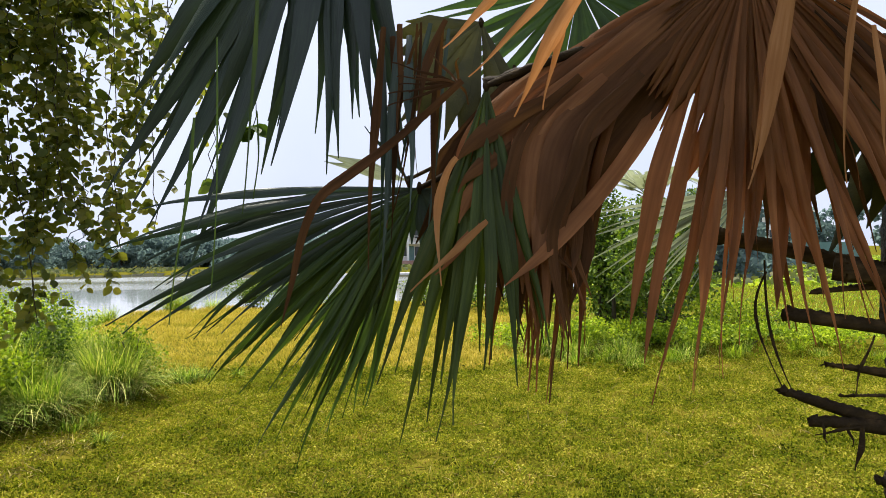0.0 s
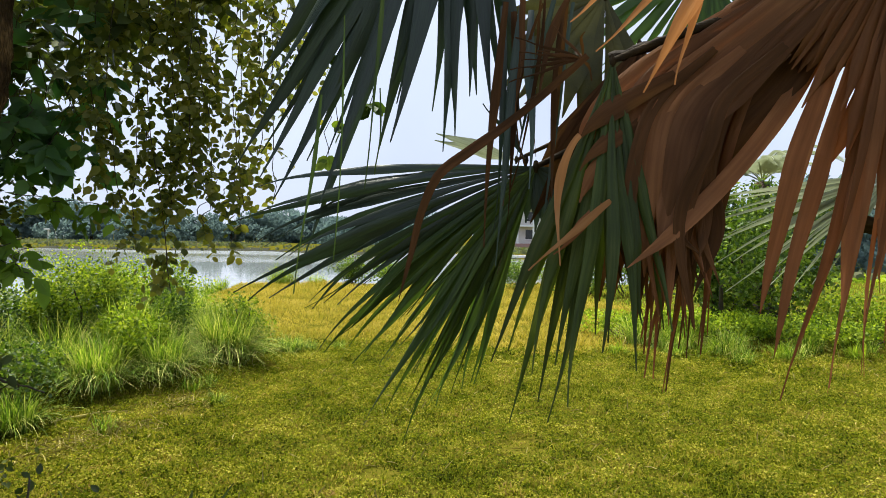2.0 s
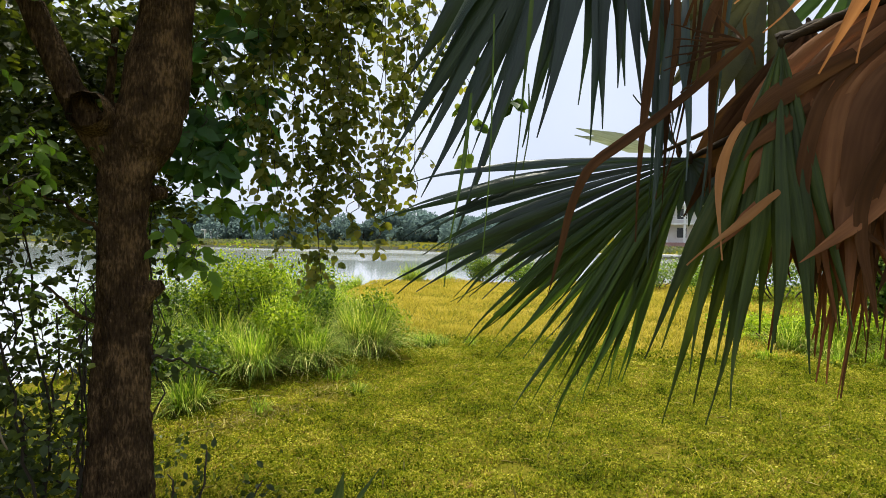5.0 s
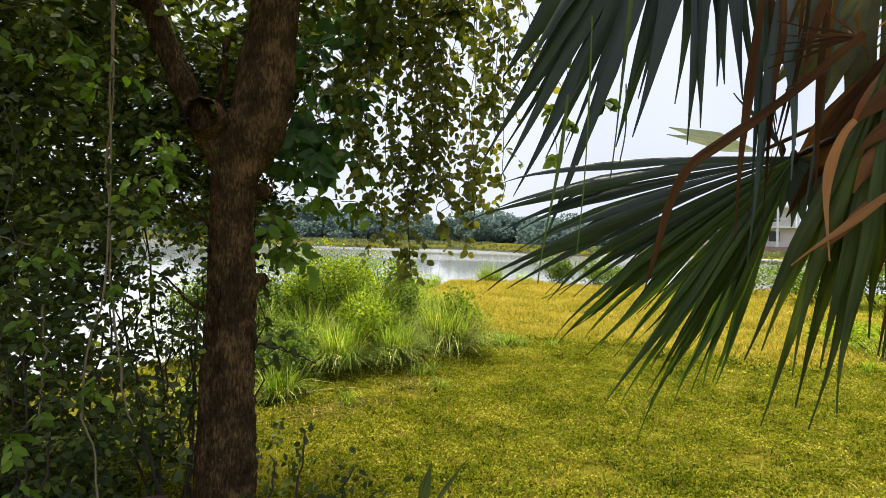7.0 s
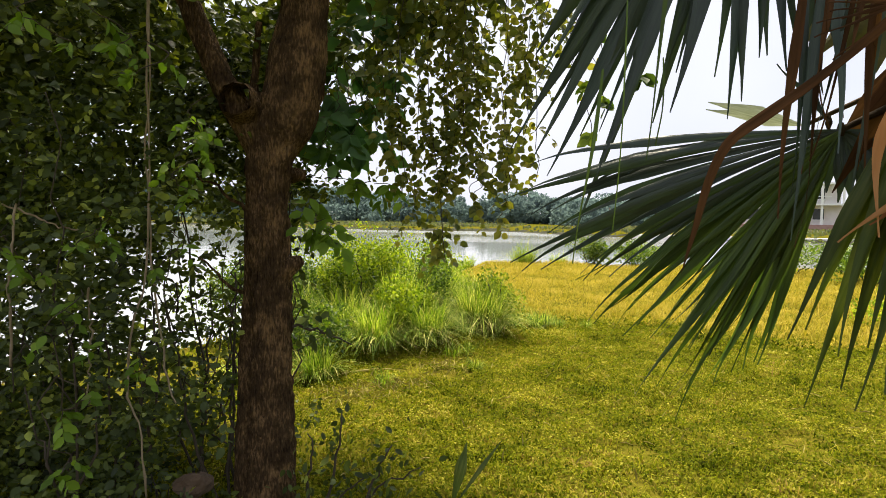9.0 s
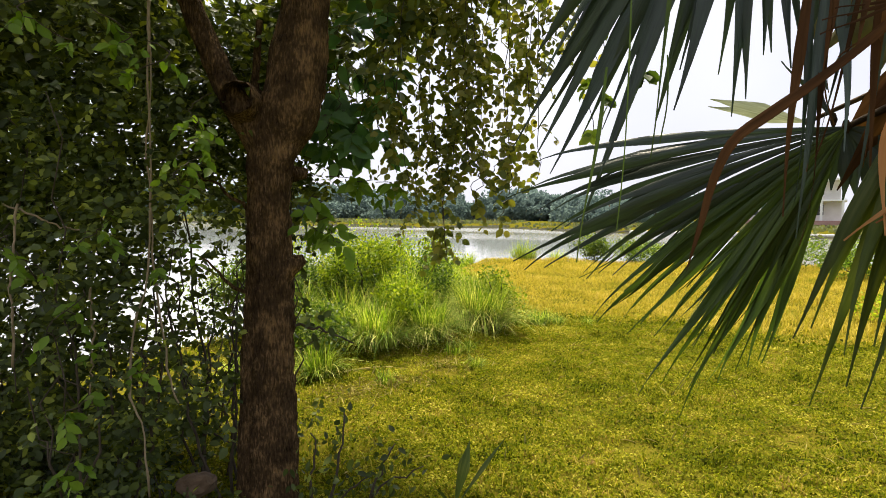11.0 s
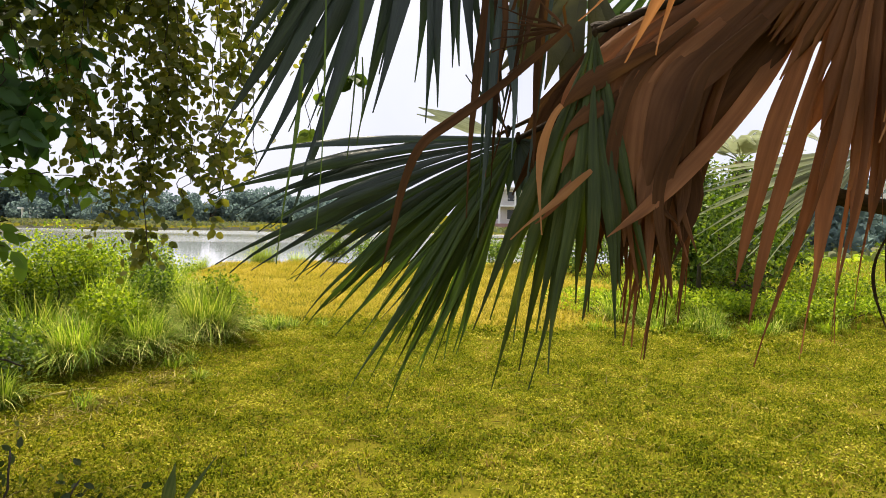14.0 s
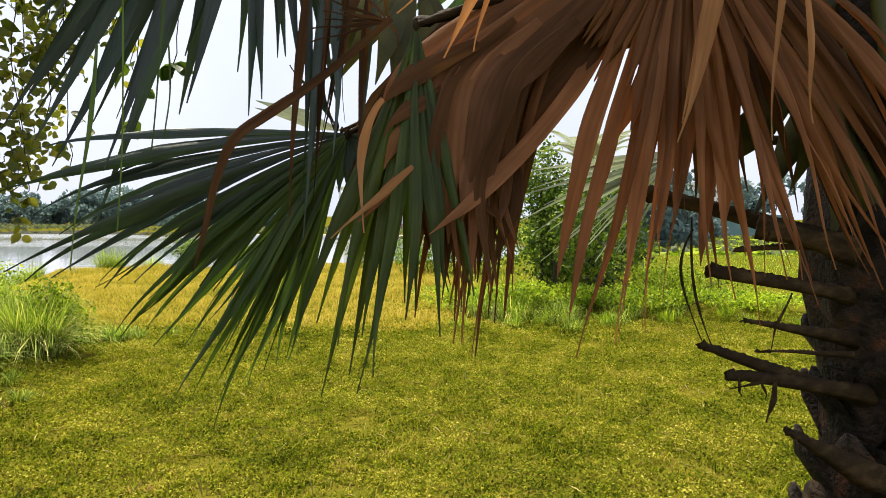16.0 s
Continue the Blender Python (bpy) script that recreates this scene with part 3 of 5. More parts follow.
def fan_frond(palm, hub, yaw, keys, count, split, material, label, seed, lean=0.0, half=0.024, bend=0.55, petiole=None, ragged=0.08, fold=0.3, depth=0.03, wide=1.45, axes=None, rag=0.004, alt=None, stray=0.25, curl=0.35, taper=0.85, forked=0.0):
    """A fan leaf. keys: (angle in degrees in the leaf's plane, 180 = to the left, 270 = down; length; drop of the tip), in order of angle."""
    rs = np.random.default_rng(seed)
    r = Vector((math.cos(radians(yaw)), math.sin(radians(yaw)), 0))
    fw = Vector((-math.sin(radians(yaw)), math.cos(radians(yaw)), 0))
    hub, up = Vector(hub), Vector((0, 0, 1))
    if axes:
        r, up = Vector(axes[0]).normalized(), Vector(axes[1]).normalized()
        fw = up.cross(r)
    knob, kf, kt = tube([hub + fw * 0.02 + Vector((0, 0, 0.02)), hub, hub - Vector((0, 0, 0.02))], [0.006, 0.011, 0.005], 8)
    if petiole:
        pv, pf, pt = tube(curve_points(hub, petiole, (0, 0, 0.05), 8), list(np.linspace(0.009, 0.03, 9)), 8)
        n0 = len(knob)
        knob, kf, kt = np.concatenate([knob, pv]), np.concatenate([kf, pf + n0]), np.concatenate([kt, pt + n0])
    frond = part("frond", mesh_of("frond", knob, [kf, kt], M_PETIOLE, smooth=True), palm, label)
    a0, a1 = keys[0][0], keys[-1][0]
    for i in range(count):
        a = a0 + (a1 - a0) * (i + 0.5) / count + rs.normal() * stray * (a1 - a0) / count
        if forked and i % 2:      # the second prong of the segment before
            a = last + forked * rs.uniform(0.6, 1.5) * (a1 - a0) / count
        last = a
        length, drop = between(keys, a)
        length *= 1 + ragged * rs.normal()
        d = r * math.cos(radians(a)) + up * math.sin(radians(a)) + fw * (lean + depth * rs.normal())
        ctrl = hub + d * (length * bend) + fw * 0.01 * rs.normal()
        tip = hub + d * length - Vector((0, 0, drop * (1 + 0.15 * rs.normal()))) + r * (0.02 * rs.normal())
        fused = length * split * math.tan(radians(abs(a1 - a0) / count) / 2) * wide
        w = min(half * (1 + 0.12 * rs.normal()), max(fused, half * 0.45))
        part("leaflet", leaflet_mesh("leaflet", hub, ctrl, tip, w, split * (1 + 0.1 * rs.normal()), -fw, alt[1] if alt and a < alt[0] else material, fold * rs.uniform(0.6, 1.6), curl * rs.normal(), 14 if rag > 0.006 else 10, rag=rag, seed=seed * 100 + i, taper=taper), frond)
    return frond


PALM_X, PALM_Y = 1.86, 2.45
palm = thing("fan_palm", (PALM_X, PALM_Y, 0), "fan palm with hanging green and dead brown leaves", "palm tree")


def build_palm_trunk():
    pts = [(PALM_X + 0.03, PALM_Y, -0.1), (PALM_X, PALM_Y, 0.4), (PALM_X - 0.01, PALM_Y, 0.9), (PALM_X - 0.04, PALM_Y, 1.3), (PALM_X - 0.03, PALM_Y, 1.7), (PALM_X - 0.02, PALM_Y, 2.4), (PALM_X, PALM_Y, 3.2)]
    part("trunk", tube_mesh("trunk", pts, [0.23, 0.21, 0.215, 0.27, 0.26, 0.26, 0.22], M_BOOT, 24, 0.05, 3), palm)
    rs = np.random.default_rng(11)
    for i in range(64):
        z = 0.12 + i * 0.038
        a = i * 2.39996
        out = Vector((math.cos(a), math.sin(a), 0))
        side = Vector((-math.sin(a), math.cos(a), 0))
        base = Vector((PALM_X, PALM_Y, z)) + out * 0.18
        size = rs.uniform(0.75, 1.2)
        top = base + out * 0.085 * size + Vector((0, 0, 0.21 * size))
        v = []
        for s, w, th in ((0, 0.13, 0.05), (0.5, 0.1, 0.045), (0.85, 0.055, 0.025), (1.0, 0.022, 0.01)):
            p = base.lerp(top, s) + out * 0.04 * math.sin(s * 2.2)
            w, th = w * size * rs.uniform(0.85, 1.1), th * size
            v += [p - side * w, p + out * th * 1.1, p + side * w, p - out * th * 0.7]
        f = []
        for k in range(3):
            for j in range(4):
                f.append((k * 4 + j, k * 4 + (j + 1) % 4, k * 4 + 4 + (j + 1) % 4, k * 4 + 4 + j))
        f += [(12, 13, 14, 15)]
        part("leaf_base", mesh_of("leaf_base", np.array([tuple(x) for x in v]), np.array(f), M_BOOT), palm)


def petiole_stub(a, b, w0, w1, seed, sag=0.0, power=2.2, material=None, label="dark saw-toothed stub of a cut leaf stalk"):
    """A cut leaf stalk from the trunk at a to its end at b: flaring at the foot, saw-toothed along the upper edge, frayed at the end."""
    a, b = Vector(a), Vector(b)
    d = (b - a).normalized()
    up = Vector((0, 0, 1)) - d * d.z
    up.normalize()
    nor = up.cross(d).normalized()
    rs = np.random.default_rng(seed)
    n = 54
    v, f = [], []
    for i in range(n + 1):
        s = i / n
        p = a.lerp(b, s) - Vector((0, 0, sag * 4 * s * (1 - s))) + nor * 0.004 * math.sin(9 * s + seed)
        w = w1 + (w0 - w1) * (1 - s) ** power
        tooth = (0.0045 * rs.uniform(0.5, 1.3) if i % 2 else 0.0) * (s > 0.2)
        low = w * (1 + 0.1 * math.sin(7 * s + seed)) - w1 * 0.5
        th = 0.007 + 0.1 * w
        q = [p + up * (w1 * 0.5 + tooth), p + nor * th + up * w1 * 0.15, p + nor * th * 0.8 - up * low * 0.6, p - up * low, p - nor * th * 0.8 - up * low * 0.5, p - nor * th + up * w1 * 0.1]
        if i >= n - 4:
            q = [x + d * rs.uniform(-0.022, 0.02) + up * rs.uniform(-0.006, 0.006) for x in q]
        v += q
    for i in range(n):
        for j in range(6):
            f.append((i * 6 + j, i * 6 + (j + 1) % 6, i * 6 + 6 + (j + 1) % 6, i * 6 + 6 + j))
    e = [(n * 6, n * 6 + 1, n * 6 + 2, n * 6 + 3), (n * 6, n * 6 + 3, n * 6 + 4, n * 6 + 5)]
    part("leaf_stub", mesh_of("leaf_stub", np.array([tuple(x) for x in v]), np.array(f + e), material or M_PETIOLE), palm, label)


build_palm_trunk()
petiole_stub((2.027, 2.428, 1.185), (0.978, 2.116, 1.357), 0.12, 0.042, 1)
petiole_stub((1.938, 2.427, 1.062), (1.118, 2.140, 1.184), 0.13, 0.012, 2, power=1.5)
petiole_stub((1.818, 2.383, 0.828), (0.946, 2.087, 1.113), 0.075, 0.028, 3, power=1.3)
petiole_stub((2.043, 2.431, 0.834), (1.045, 2.096, 1.013), 0.17, 0.042, 4, power=3.2)
petiole_stub((1.603, 2.286, 1.045), (1.192, 2.171, 1.074), 0.03, 0.008, 5)
petiole_stub((2.048, 2.394, 0.483), (1.252, 2.115, 0.818), 0.2, 0.022, 10, power=1.2)
petiole_stub((1.775, 2.415, 1.454), (1.110, 2.191, 1.416), 0.07, 0.018, 11)
petiole_stub((1.75, 2.45, 1.42), (0.91, 2.51, 1.62), 0.08, 0.06, 6)
petiole_stub((1.6, 2.28, 1.42), (1.2, 2.2, 1.5), 0.1, 0.08, 7)
petiole_stub((0.970, 2.137, 2.461), (0.186, 2.056, 2.082), 0.11, 0.07, 8)
petiole_stub((1.125, 2.223, 2.477), (0.020, 1.969, 2.091), 0.07, 0.03, 9)

# broad living stalks against the trunk
for k, (a, b) in enumerate((((2.0, 2.3, 1.2), (1.5, 2.12, 2.35)), ((2.08, 2.26, 1.25), (1.78, 2.08, 2.5)), ((1.95, 2.34, 1.3), (1.28, 2.2, 2.1)))):
    petiole_stub(a, b, 0.16, 0.11, 60 + k, 0.04, 1.4, M_OLIVE, "broad olive-green leaf stalk against the trunk")

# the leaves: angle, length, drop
# segments below 214 degrees take the shaded green, a painted darker upper half
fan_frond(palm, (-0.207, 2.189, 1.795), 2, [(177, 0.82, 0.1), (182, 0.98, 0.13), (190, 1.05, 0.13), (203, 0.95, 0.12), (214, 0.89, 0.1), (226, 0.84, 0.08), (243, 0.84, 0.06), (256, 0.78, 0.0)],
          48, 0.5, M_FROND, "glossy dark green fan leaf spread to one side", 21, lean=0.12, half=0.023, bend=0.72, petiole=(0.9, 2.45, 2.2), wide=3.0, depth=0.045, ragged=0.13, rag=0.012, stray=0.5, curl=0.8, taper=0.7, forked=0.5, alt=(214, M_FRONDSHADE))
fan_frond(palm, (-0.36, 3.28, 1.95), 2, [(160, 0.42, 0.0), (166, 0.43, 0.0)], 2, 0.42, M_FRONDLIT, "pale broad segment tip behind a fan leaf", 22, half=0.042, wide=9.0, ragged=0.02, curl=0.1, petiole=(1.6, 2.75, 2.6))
fan_frond(palm, (-0.24, 2.16, 1.815), 2, [(112, 0.17, 0.0), (126, 0.23, 0.0)], 2, 0.5, M_FRONDSHADE, "thin dark spikes at the foot of a fan leaf", 38, half=0.016, ragged=0.05)
fan_frond(palm, (-0.205, 2.169, 1.793), 2, [(208, 0.9, 0.05), (222, 0.84, 0.06), (240, 0.8, 0.05), (257, 0.76, 0.0)], 14, 0.4, M_FROND, "narrow twisted segments of the fan leaf", 37, lean=0.12, half=0.013, bend=0.6, ragged=0.1, rag=0.012, stray=0.9, curl=1.0)
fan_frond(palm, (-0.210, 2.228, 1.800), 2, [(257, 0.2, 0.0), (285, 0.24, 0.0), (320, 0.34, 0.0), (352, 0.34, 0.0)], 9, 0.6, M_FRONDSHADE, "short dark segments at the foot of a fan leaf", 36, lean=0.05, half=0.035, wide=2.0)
fan_frond(palm, (0.022, 1.890, 2.064), 2, [(249, 0.86, 0.0), (254, 0.96, 0.02), (257, 1.04, 0.0), (260, 1.04, 0.0), (265, 0.9, 0.0), (273, 0.84, 0.0), (284, 0.8, 0.0)],
          16, 0.56, M_FRONDOLD, "drooping green fan leaf folded like a closed umbrella", 23, lean=-0.06, half=0.046, forked=0.6, petiole=(0.95, 2.3, 2.35), wide=2.4, depth=0.1, rag=0.01, ragged=0.08, fold=0.8, curl=0.7, stray=0.5)
fan_frond(palm, (0.844, 2.012, 2.462), 2, [(254, 1.0, 0.1), (257, 1.12, 0.12), (263, 1.16, 0.12), (268, 1.24, 0.06), (278, 1.08, 0.04), (288, 1.1, 0.06), (300, 1.15, 0.16), (315, 1.15, 0.34), (330, 1.0, 0.45), (342, 0.9, 0.4)],
          42, 0.48, M_DEAD, "large dead fan leaf with dry red-brown segments", 24, half=0.031, bend=0.62, petiole=(1.6, 2.4, 2.5), depth=0.06, wide=1.9, ragged=0.15, rag=0.019, curl=1.0, stray=0.5, fold=0.5)
fan_frond(palm, (0.857, 2.042, 2.476), 2, [(198, 0.58, 0.1), (212, 0.6, 0.08), (226, 0.54, 0.05), (240, 0.5, 0.02), (248, 0.5, 0.0), (262, 0.56, 0.0), (290, 0.56, 0.0)],
          30, 0.8, M_DEAD, "broad fused web of the dead leaf", 35, half=0.045, bend=0.6, wide=1.7, depth=0.035, rag=0.006, ragged=0.1, fold=0.75, curl=0.5)
fan_frond(palm, (0.838, 2.042, 2.440), 2, [(196, 0.68, 0.84), (202, 0.74, 0.92), (208, 0.76, 0.9), (213, 0.76, 0.78), (217, 0.76, 0.68)],
          15, 0.72, M_DEAD, "bunch of dead leaf segments folding over and hanging down", 28, half=0.04, bend=0.95, depth=0.06, wide=3.0, ragged=0.08, rag=0.02, curl=1.0, fold=0.6)
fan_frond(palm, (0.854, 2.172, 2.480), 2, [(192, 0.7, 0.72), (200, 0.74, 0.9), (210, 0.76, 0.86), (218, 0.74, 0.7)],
          16, 0.7, M_DEADDARK, "dead leaf segments coloured dark as if shaded, behind the hanging bunch", 29, half=0.045, bend=0.9, depth=0.05, wide=3.0, rag=0.012)
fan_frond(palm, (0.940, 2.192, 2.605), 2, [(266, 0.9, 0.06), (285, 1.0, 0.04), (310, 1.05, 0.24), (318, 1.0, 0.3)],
          13, 0.55, M_DEADDARK, "dead brown fan leaf coloured dark as if shaded by another", 30, half=0.05, bend=0.6, depth=0.05, wide=1.8, rag=0.012)
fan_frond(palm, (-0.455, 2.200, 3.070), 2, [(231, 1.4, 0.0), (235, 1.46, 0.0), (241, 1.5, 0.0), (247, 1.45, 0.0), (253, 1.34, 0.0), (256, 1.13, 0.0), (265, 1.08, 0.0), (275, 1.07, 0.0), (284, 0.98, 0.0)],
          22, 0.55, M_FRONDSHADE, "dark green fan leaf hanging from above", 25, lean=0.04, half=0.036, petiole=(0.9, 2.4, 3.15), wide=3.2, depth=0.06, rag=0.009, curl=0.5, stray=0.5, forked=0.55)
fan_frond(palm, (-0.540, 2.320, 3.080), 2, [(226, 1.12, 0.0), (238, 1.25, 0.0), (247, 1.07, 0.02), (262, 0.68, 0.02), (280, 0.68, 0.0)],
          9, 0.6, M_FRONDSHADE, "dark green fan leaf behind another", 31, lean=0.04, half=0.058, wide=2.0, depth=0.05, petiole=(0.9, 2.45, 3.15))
fan_frond(palm, (0.136, 2.280, 2.219), 2, [(225, 0.55, 0.05), (245, 0.7, 0.05), (262, 0.8, 0.02), (285, 0.75, 0.02), (300, 0.5, 0.0)],
          15, 0.66, M_DEADDARK, "dark dead leaf packed behind the folded leaf", 33, half=0.05, wide=2.4, depth=0.06)
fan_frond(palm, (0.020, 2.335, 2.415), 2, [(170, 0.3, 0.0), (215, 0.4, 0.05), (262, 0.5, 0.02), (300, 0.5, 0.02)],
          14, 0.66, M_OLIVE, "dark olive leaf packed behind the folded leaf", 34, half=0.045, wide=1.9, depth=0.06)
fan_frond(palm, (0.449, 2.740, 2.699), 2, [(150, 0.6, 0.0), (190, 0.7, 0.02), (225, 0.6, 0.02), (300, 0.5, 0.0), (380, 0.6, 0)], 38, 0.5, M_FRONDBRIGHT, "fan leaf coloured bright green as if lit from behind", 26, lean=0.1, half=0.024, petiole=(1.4, 2.6, 2.6))
fan_frond(palm, (1.285, 3.049, 1.850), 2, [(184, 0.74, 0.02), (202, 0.8, 0.06), (222, 0.68, 0.05), (238, 0.5, 0.05)], 18, 0.42, M_FRONDLIT, "fan leaf coloured pale grey-green as if lit, behind the dead leaf", 27, lean=0.1, half=0.018, petiole=(1.8, 2.65, 1.8))
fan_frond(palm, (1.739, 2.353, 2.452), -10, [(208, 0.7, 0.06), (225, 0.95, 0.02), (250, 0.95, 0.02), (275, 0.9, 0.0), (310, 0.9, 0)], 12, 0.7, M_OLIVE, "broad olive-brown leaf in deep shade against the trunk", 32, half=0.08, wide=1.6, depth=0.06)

# the crown overhead
for k, (turn, rise, size) in enumerate(((200, 0.25, 1.15), (165, 0.1, 1.1), (235, 0.2, 1.2), (265, 0.15, 1.1), (180, 0.7, 1.2), (220, 0.8, 1.2), (130, 0.3, 1.2), (300, 0.3, 1.1), (90, 0.5, 1.1), (30, 0.4, 1.1), (345, 0.5, 1.1), (150, 0.9, 1.1))):
    outw = Vector((math.cos(radians(turn)), math.sin(radians(turn)), rise))
    hub_c = Vector((PALM_X, PALM_Y, 3.0)) + outw.normalized() * 1.05 + Vector((0, 0, 0.35))
    fan_frond(palm, hub_c, 0, [(195, size * 0.75, 0.12), (270, size, 0.2), (345, size * 0.75, 0.12)], 22, 0.62, M_FROND, "green fan leaf of the crown overhead", 200 + k,
              half=0.06, petiole=(PALM_X, PALM_Y, 3.1), wide=1.7, axes=((-outw.y, outw.x, 0), -outw))


def loose(a, b, c, half, material, split=0.25, seed=0, twist=0.0, fold=0.3, face=(0, -1, 0.1)):
    """A single dry segment from a over b to c."""
    b2 = Vector(b) * 2 - (Vector(a) + Vector(c)) * 0.5
    part("dry_leaflet", leaflet_mesh("dry_leaflet", a, b2, c, half, split, face, material, fold, twist, 14, 0.55, 0.006, int(abs(a[0] * 9000))), palm, "dry curled leaf segment")


def draped(points, half, material, seed):
    """A broad dead segment bent over the stalk and hanging: a smooth line through the points, widest below the web."""
    c = [Vector(p) for p in points]
    c = [c[0] * 2 - c[1]] + c + [c[-1] * 2 - c[-2]]
    rs = np.random.default_rng(seed + 900)
    ph, v, f, uv, n = rs.uniform(0, 6.28, 3), [], [], [], 25
    line = []
    for i in range(n):
        u = i / (n - 1) * (len(c) - 3)
        k = min(int(u), len(c) - 4)
        t = u - k
        line.append(0.5 * (2 * c[k + 1] + (c[k + 2] - c[k]) * t + (2 * c[k] - 5 * c[k + 1] + 4 * c[k + 2] - c[k + 3]) * t * t + (3 * c[k + 1] - c[k] - 3 * c[k + 2] + c[k + 3]) * t ** 3))
    for i, p in enumerate(line):
        s = i / (n - 1)
        d = (line[min(i + 1, n - 1)] - line[max(i - 1, 0)]).normalized()
        side = d.cross(Vector((0.15 * math.sin(5 * s + ph[0]), -1, 0.1))).normalized()
        nor = side.cross(d)
        w = half * (0.75 + 0.5 * min(1, s / 0.35)) * (1 if s < 0.45 else max(0.03, 1 - ((s - 0.45) / 0.55) ** 2.4)) * (1 + 0.06 * math.sin(13 * s + ph[1]))
        p = p + nor * 0.008 * math.sin(8 * s + ph[2])
        for q, lift in ((-1, 0), (-0.5, 0.22), (0, -0.05), (0.5, 0.25), (1, 0.03)):
            v.append(p + side * w * q + nor * w * lift)
            uv.append((seed + w * q, s * 0.9))
    for i in range(n - 1):
        for j in range(4):
            f.append((i * 5 + j, i * 5 + j + 1, i * 5 + j + 6, i * 5 + j + 5))
    part("dry_leaflet", mesh_of("dry_leaflet", np.array([tuple(x) for x in v]), np.array(f), material, smooth=True, along=uv), palm, "broad dead leaf segment bent over and hanging")


# single dry strips
draped([(-0.049, 1.907, 2.086), (-0.180, 1.897, 1.971), (-0.294, 1.889, 1.880), (-0.391, 1.872, 1.805), (-0.474, 1.856, 1.735), (-0.525, 1.849, 1.624), (-0.557, 1.842, 1.494), (-0.592, 1.834, 1.356)], 0.0125, M_DEADDARK, 20)
loose((0.082, 1.735, 2.302), (-0.013, 1.744, 2.213), (-0.101, 1.762, 2.139), 0.016, M_TAN)
loose((0.219, 1.770, 2.314), (0.099, 1.789, 2.188), (-0.031, 1.807, 2.071), 0.016, M_TAN)
loose((0.299, 1.734, 2.311), (0.207, 1.754, 2.164), (0.094, 1.796, 1.951), 0.026, M_TAN, 0.5)
loose((0.252, 1.794, 2.243), (0.208, 1.796, 2.098), (0.178, 1.799, 1.967), 0.012, M_TAN)
loose((0.904, 1.866, 2.390), (0.848, 1.863, 2.074), (0.759, 1.849, 1.735), 0.032, M_TAN, 0.4)
loose((0.922, 1.888, 2.366), (0.836, 1.894, 2.033), (0.797, 1.899, 1.799), 0.02, M_TAN, 0.4)
loose((1.111, 1.875, 2.389), (1.050, 1.871, 2.072), (1.051, 1.871, 1.750), 0.011, M_TAN, 0.4)
loose((1.132, 1.875, 2.202), (1.139, 1.856, 2.001), (1.145, 1.836, 1.794), 0.012, M_TAN, 0.4)
loose((-0.068, 1.835, 1.845), (-0.119, 1.817, 1.717), (-0.121, 1.796, 1.477), 0.014, M_TAN, 0.5)
loose((0.016, 1.789, 1.658), (-0.080, 1.782, 1.574), (-0.201, 1.773, 1.462), 0.013, M_TAN, 0.4)
loose((-0.009, 1.828, 1.655), (-0.072, 1.822, 1.575), (-0.135, 1.817, 1.508), 0.016, M_DEAD, 0.4)
loose((0.198, 1.912, 2.021), (0.015, 1.861, 1.913), (-0.068, 1.845, 1.837), 0.034, M_DEADDARK, 0.5)
loose((0.133, 1.904, 1.890), (0.015, 1.857, 1.833), (-0.061, 1.840, 1.742), 0.03, M_DEADDARK, 0.5)
loose((0.082, 1.879, 1.821), (-0.016, 1.852, 1.753), (-0.067, 1.846, 1.656), 0.026, M_DEAD, 0.6)
draped([(0.784, 2.130, 2.397), (0.589, 2.087, 2.040), (0.403, 1.969, 1.793), (0.214, 1.833, 1.600), (0.061, 1.762, 1.478)], 0.022, M_DEAD, 3)
draped([(0.718, 2.056, 2.366), (0.405, 1.961, 2.050), (0.262, 1.899, 1.904), (0.212, 1.859, 1.721), (0.181, 1.844, 1.432)], 0.052, M_DEAD, 4)
draped([(0.684, 2.056, 2.383), (0.321, 1.959, 2.083), (0.173, 1.908, 1.947), (0.123, 1.877, 1.756), (0.116, 1.863, 1.447)], 0.045, M_DEAD, 5)
draped([(0.670, 2.066, 2.388), (0.273, 1.970, 2.120), (0.117, 1.917, 1.974), (0.086, 1.890, 1.839), (0.083, 1.869, 1.610)], 0.032, M_DEAD, 6)
draped([(0.643, 2.084, 2.379), (0.207, 1.977, 2.106), (0.060, 1.926, 1.977), (-0.029, 1.888, 1.879), (-0.068, 1.874, 1.827)], 0.04, M_DEAD, 7)
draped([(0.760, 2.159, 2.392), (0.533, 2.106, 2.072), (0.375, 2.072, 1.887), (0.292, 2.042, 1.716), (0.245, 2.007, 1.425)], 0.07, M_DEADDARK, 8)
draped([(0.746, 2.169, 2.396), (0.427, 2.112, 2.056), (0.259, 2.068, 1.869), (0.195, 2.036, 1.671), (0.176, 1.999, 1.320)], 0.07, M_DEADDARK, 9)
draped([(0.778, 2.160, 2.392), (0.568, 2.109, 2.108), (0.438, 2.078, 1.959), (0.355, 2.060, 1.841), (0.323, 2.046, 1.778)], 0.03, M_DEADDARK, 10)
draped([(0.766, 2.088, 2.362), (0.637, 2.048, 2.021), (0.552, 2.014, 1.790), (0.498, 1.992, 1.565), (0.453, 1.970, 1.342)], 0.024, M_DEAD, 11)
draped([(0.908, 2.094, 2.380), (0.848, 2.066, 2.050), (0.816, 2.044, 1.815), (0.789, 2.025, 1.629), (0.767, 2.005, 1.445)], 0.022, M_DEAD, 30)
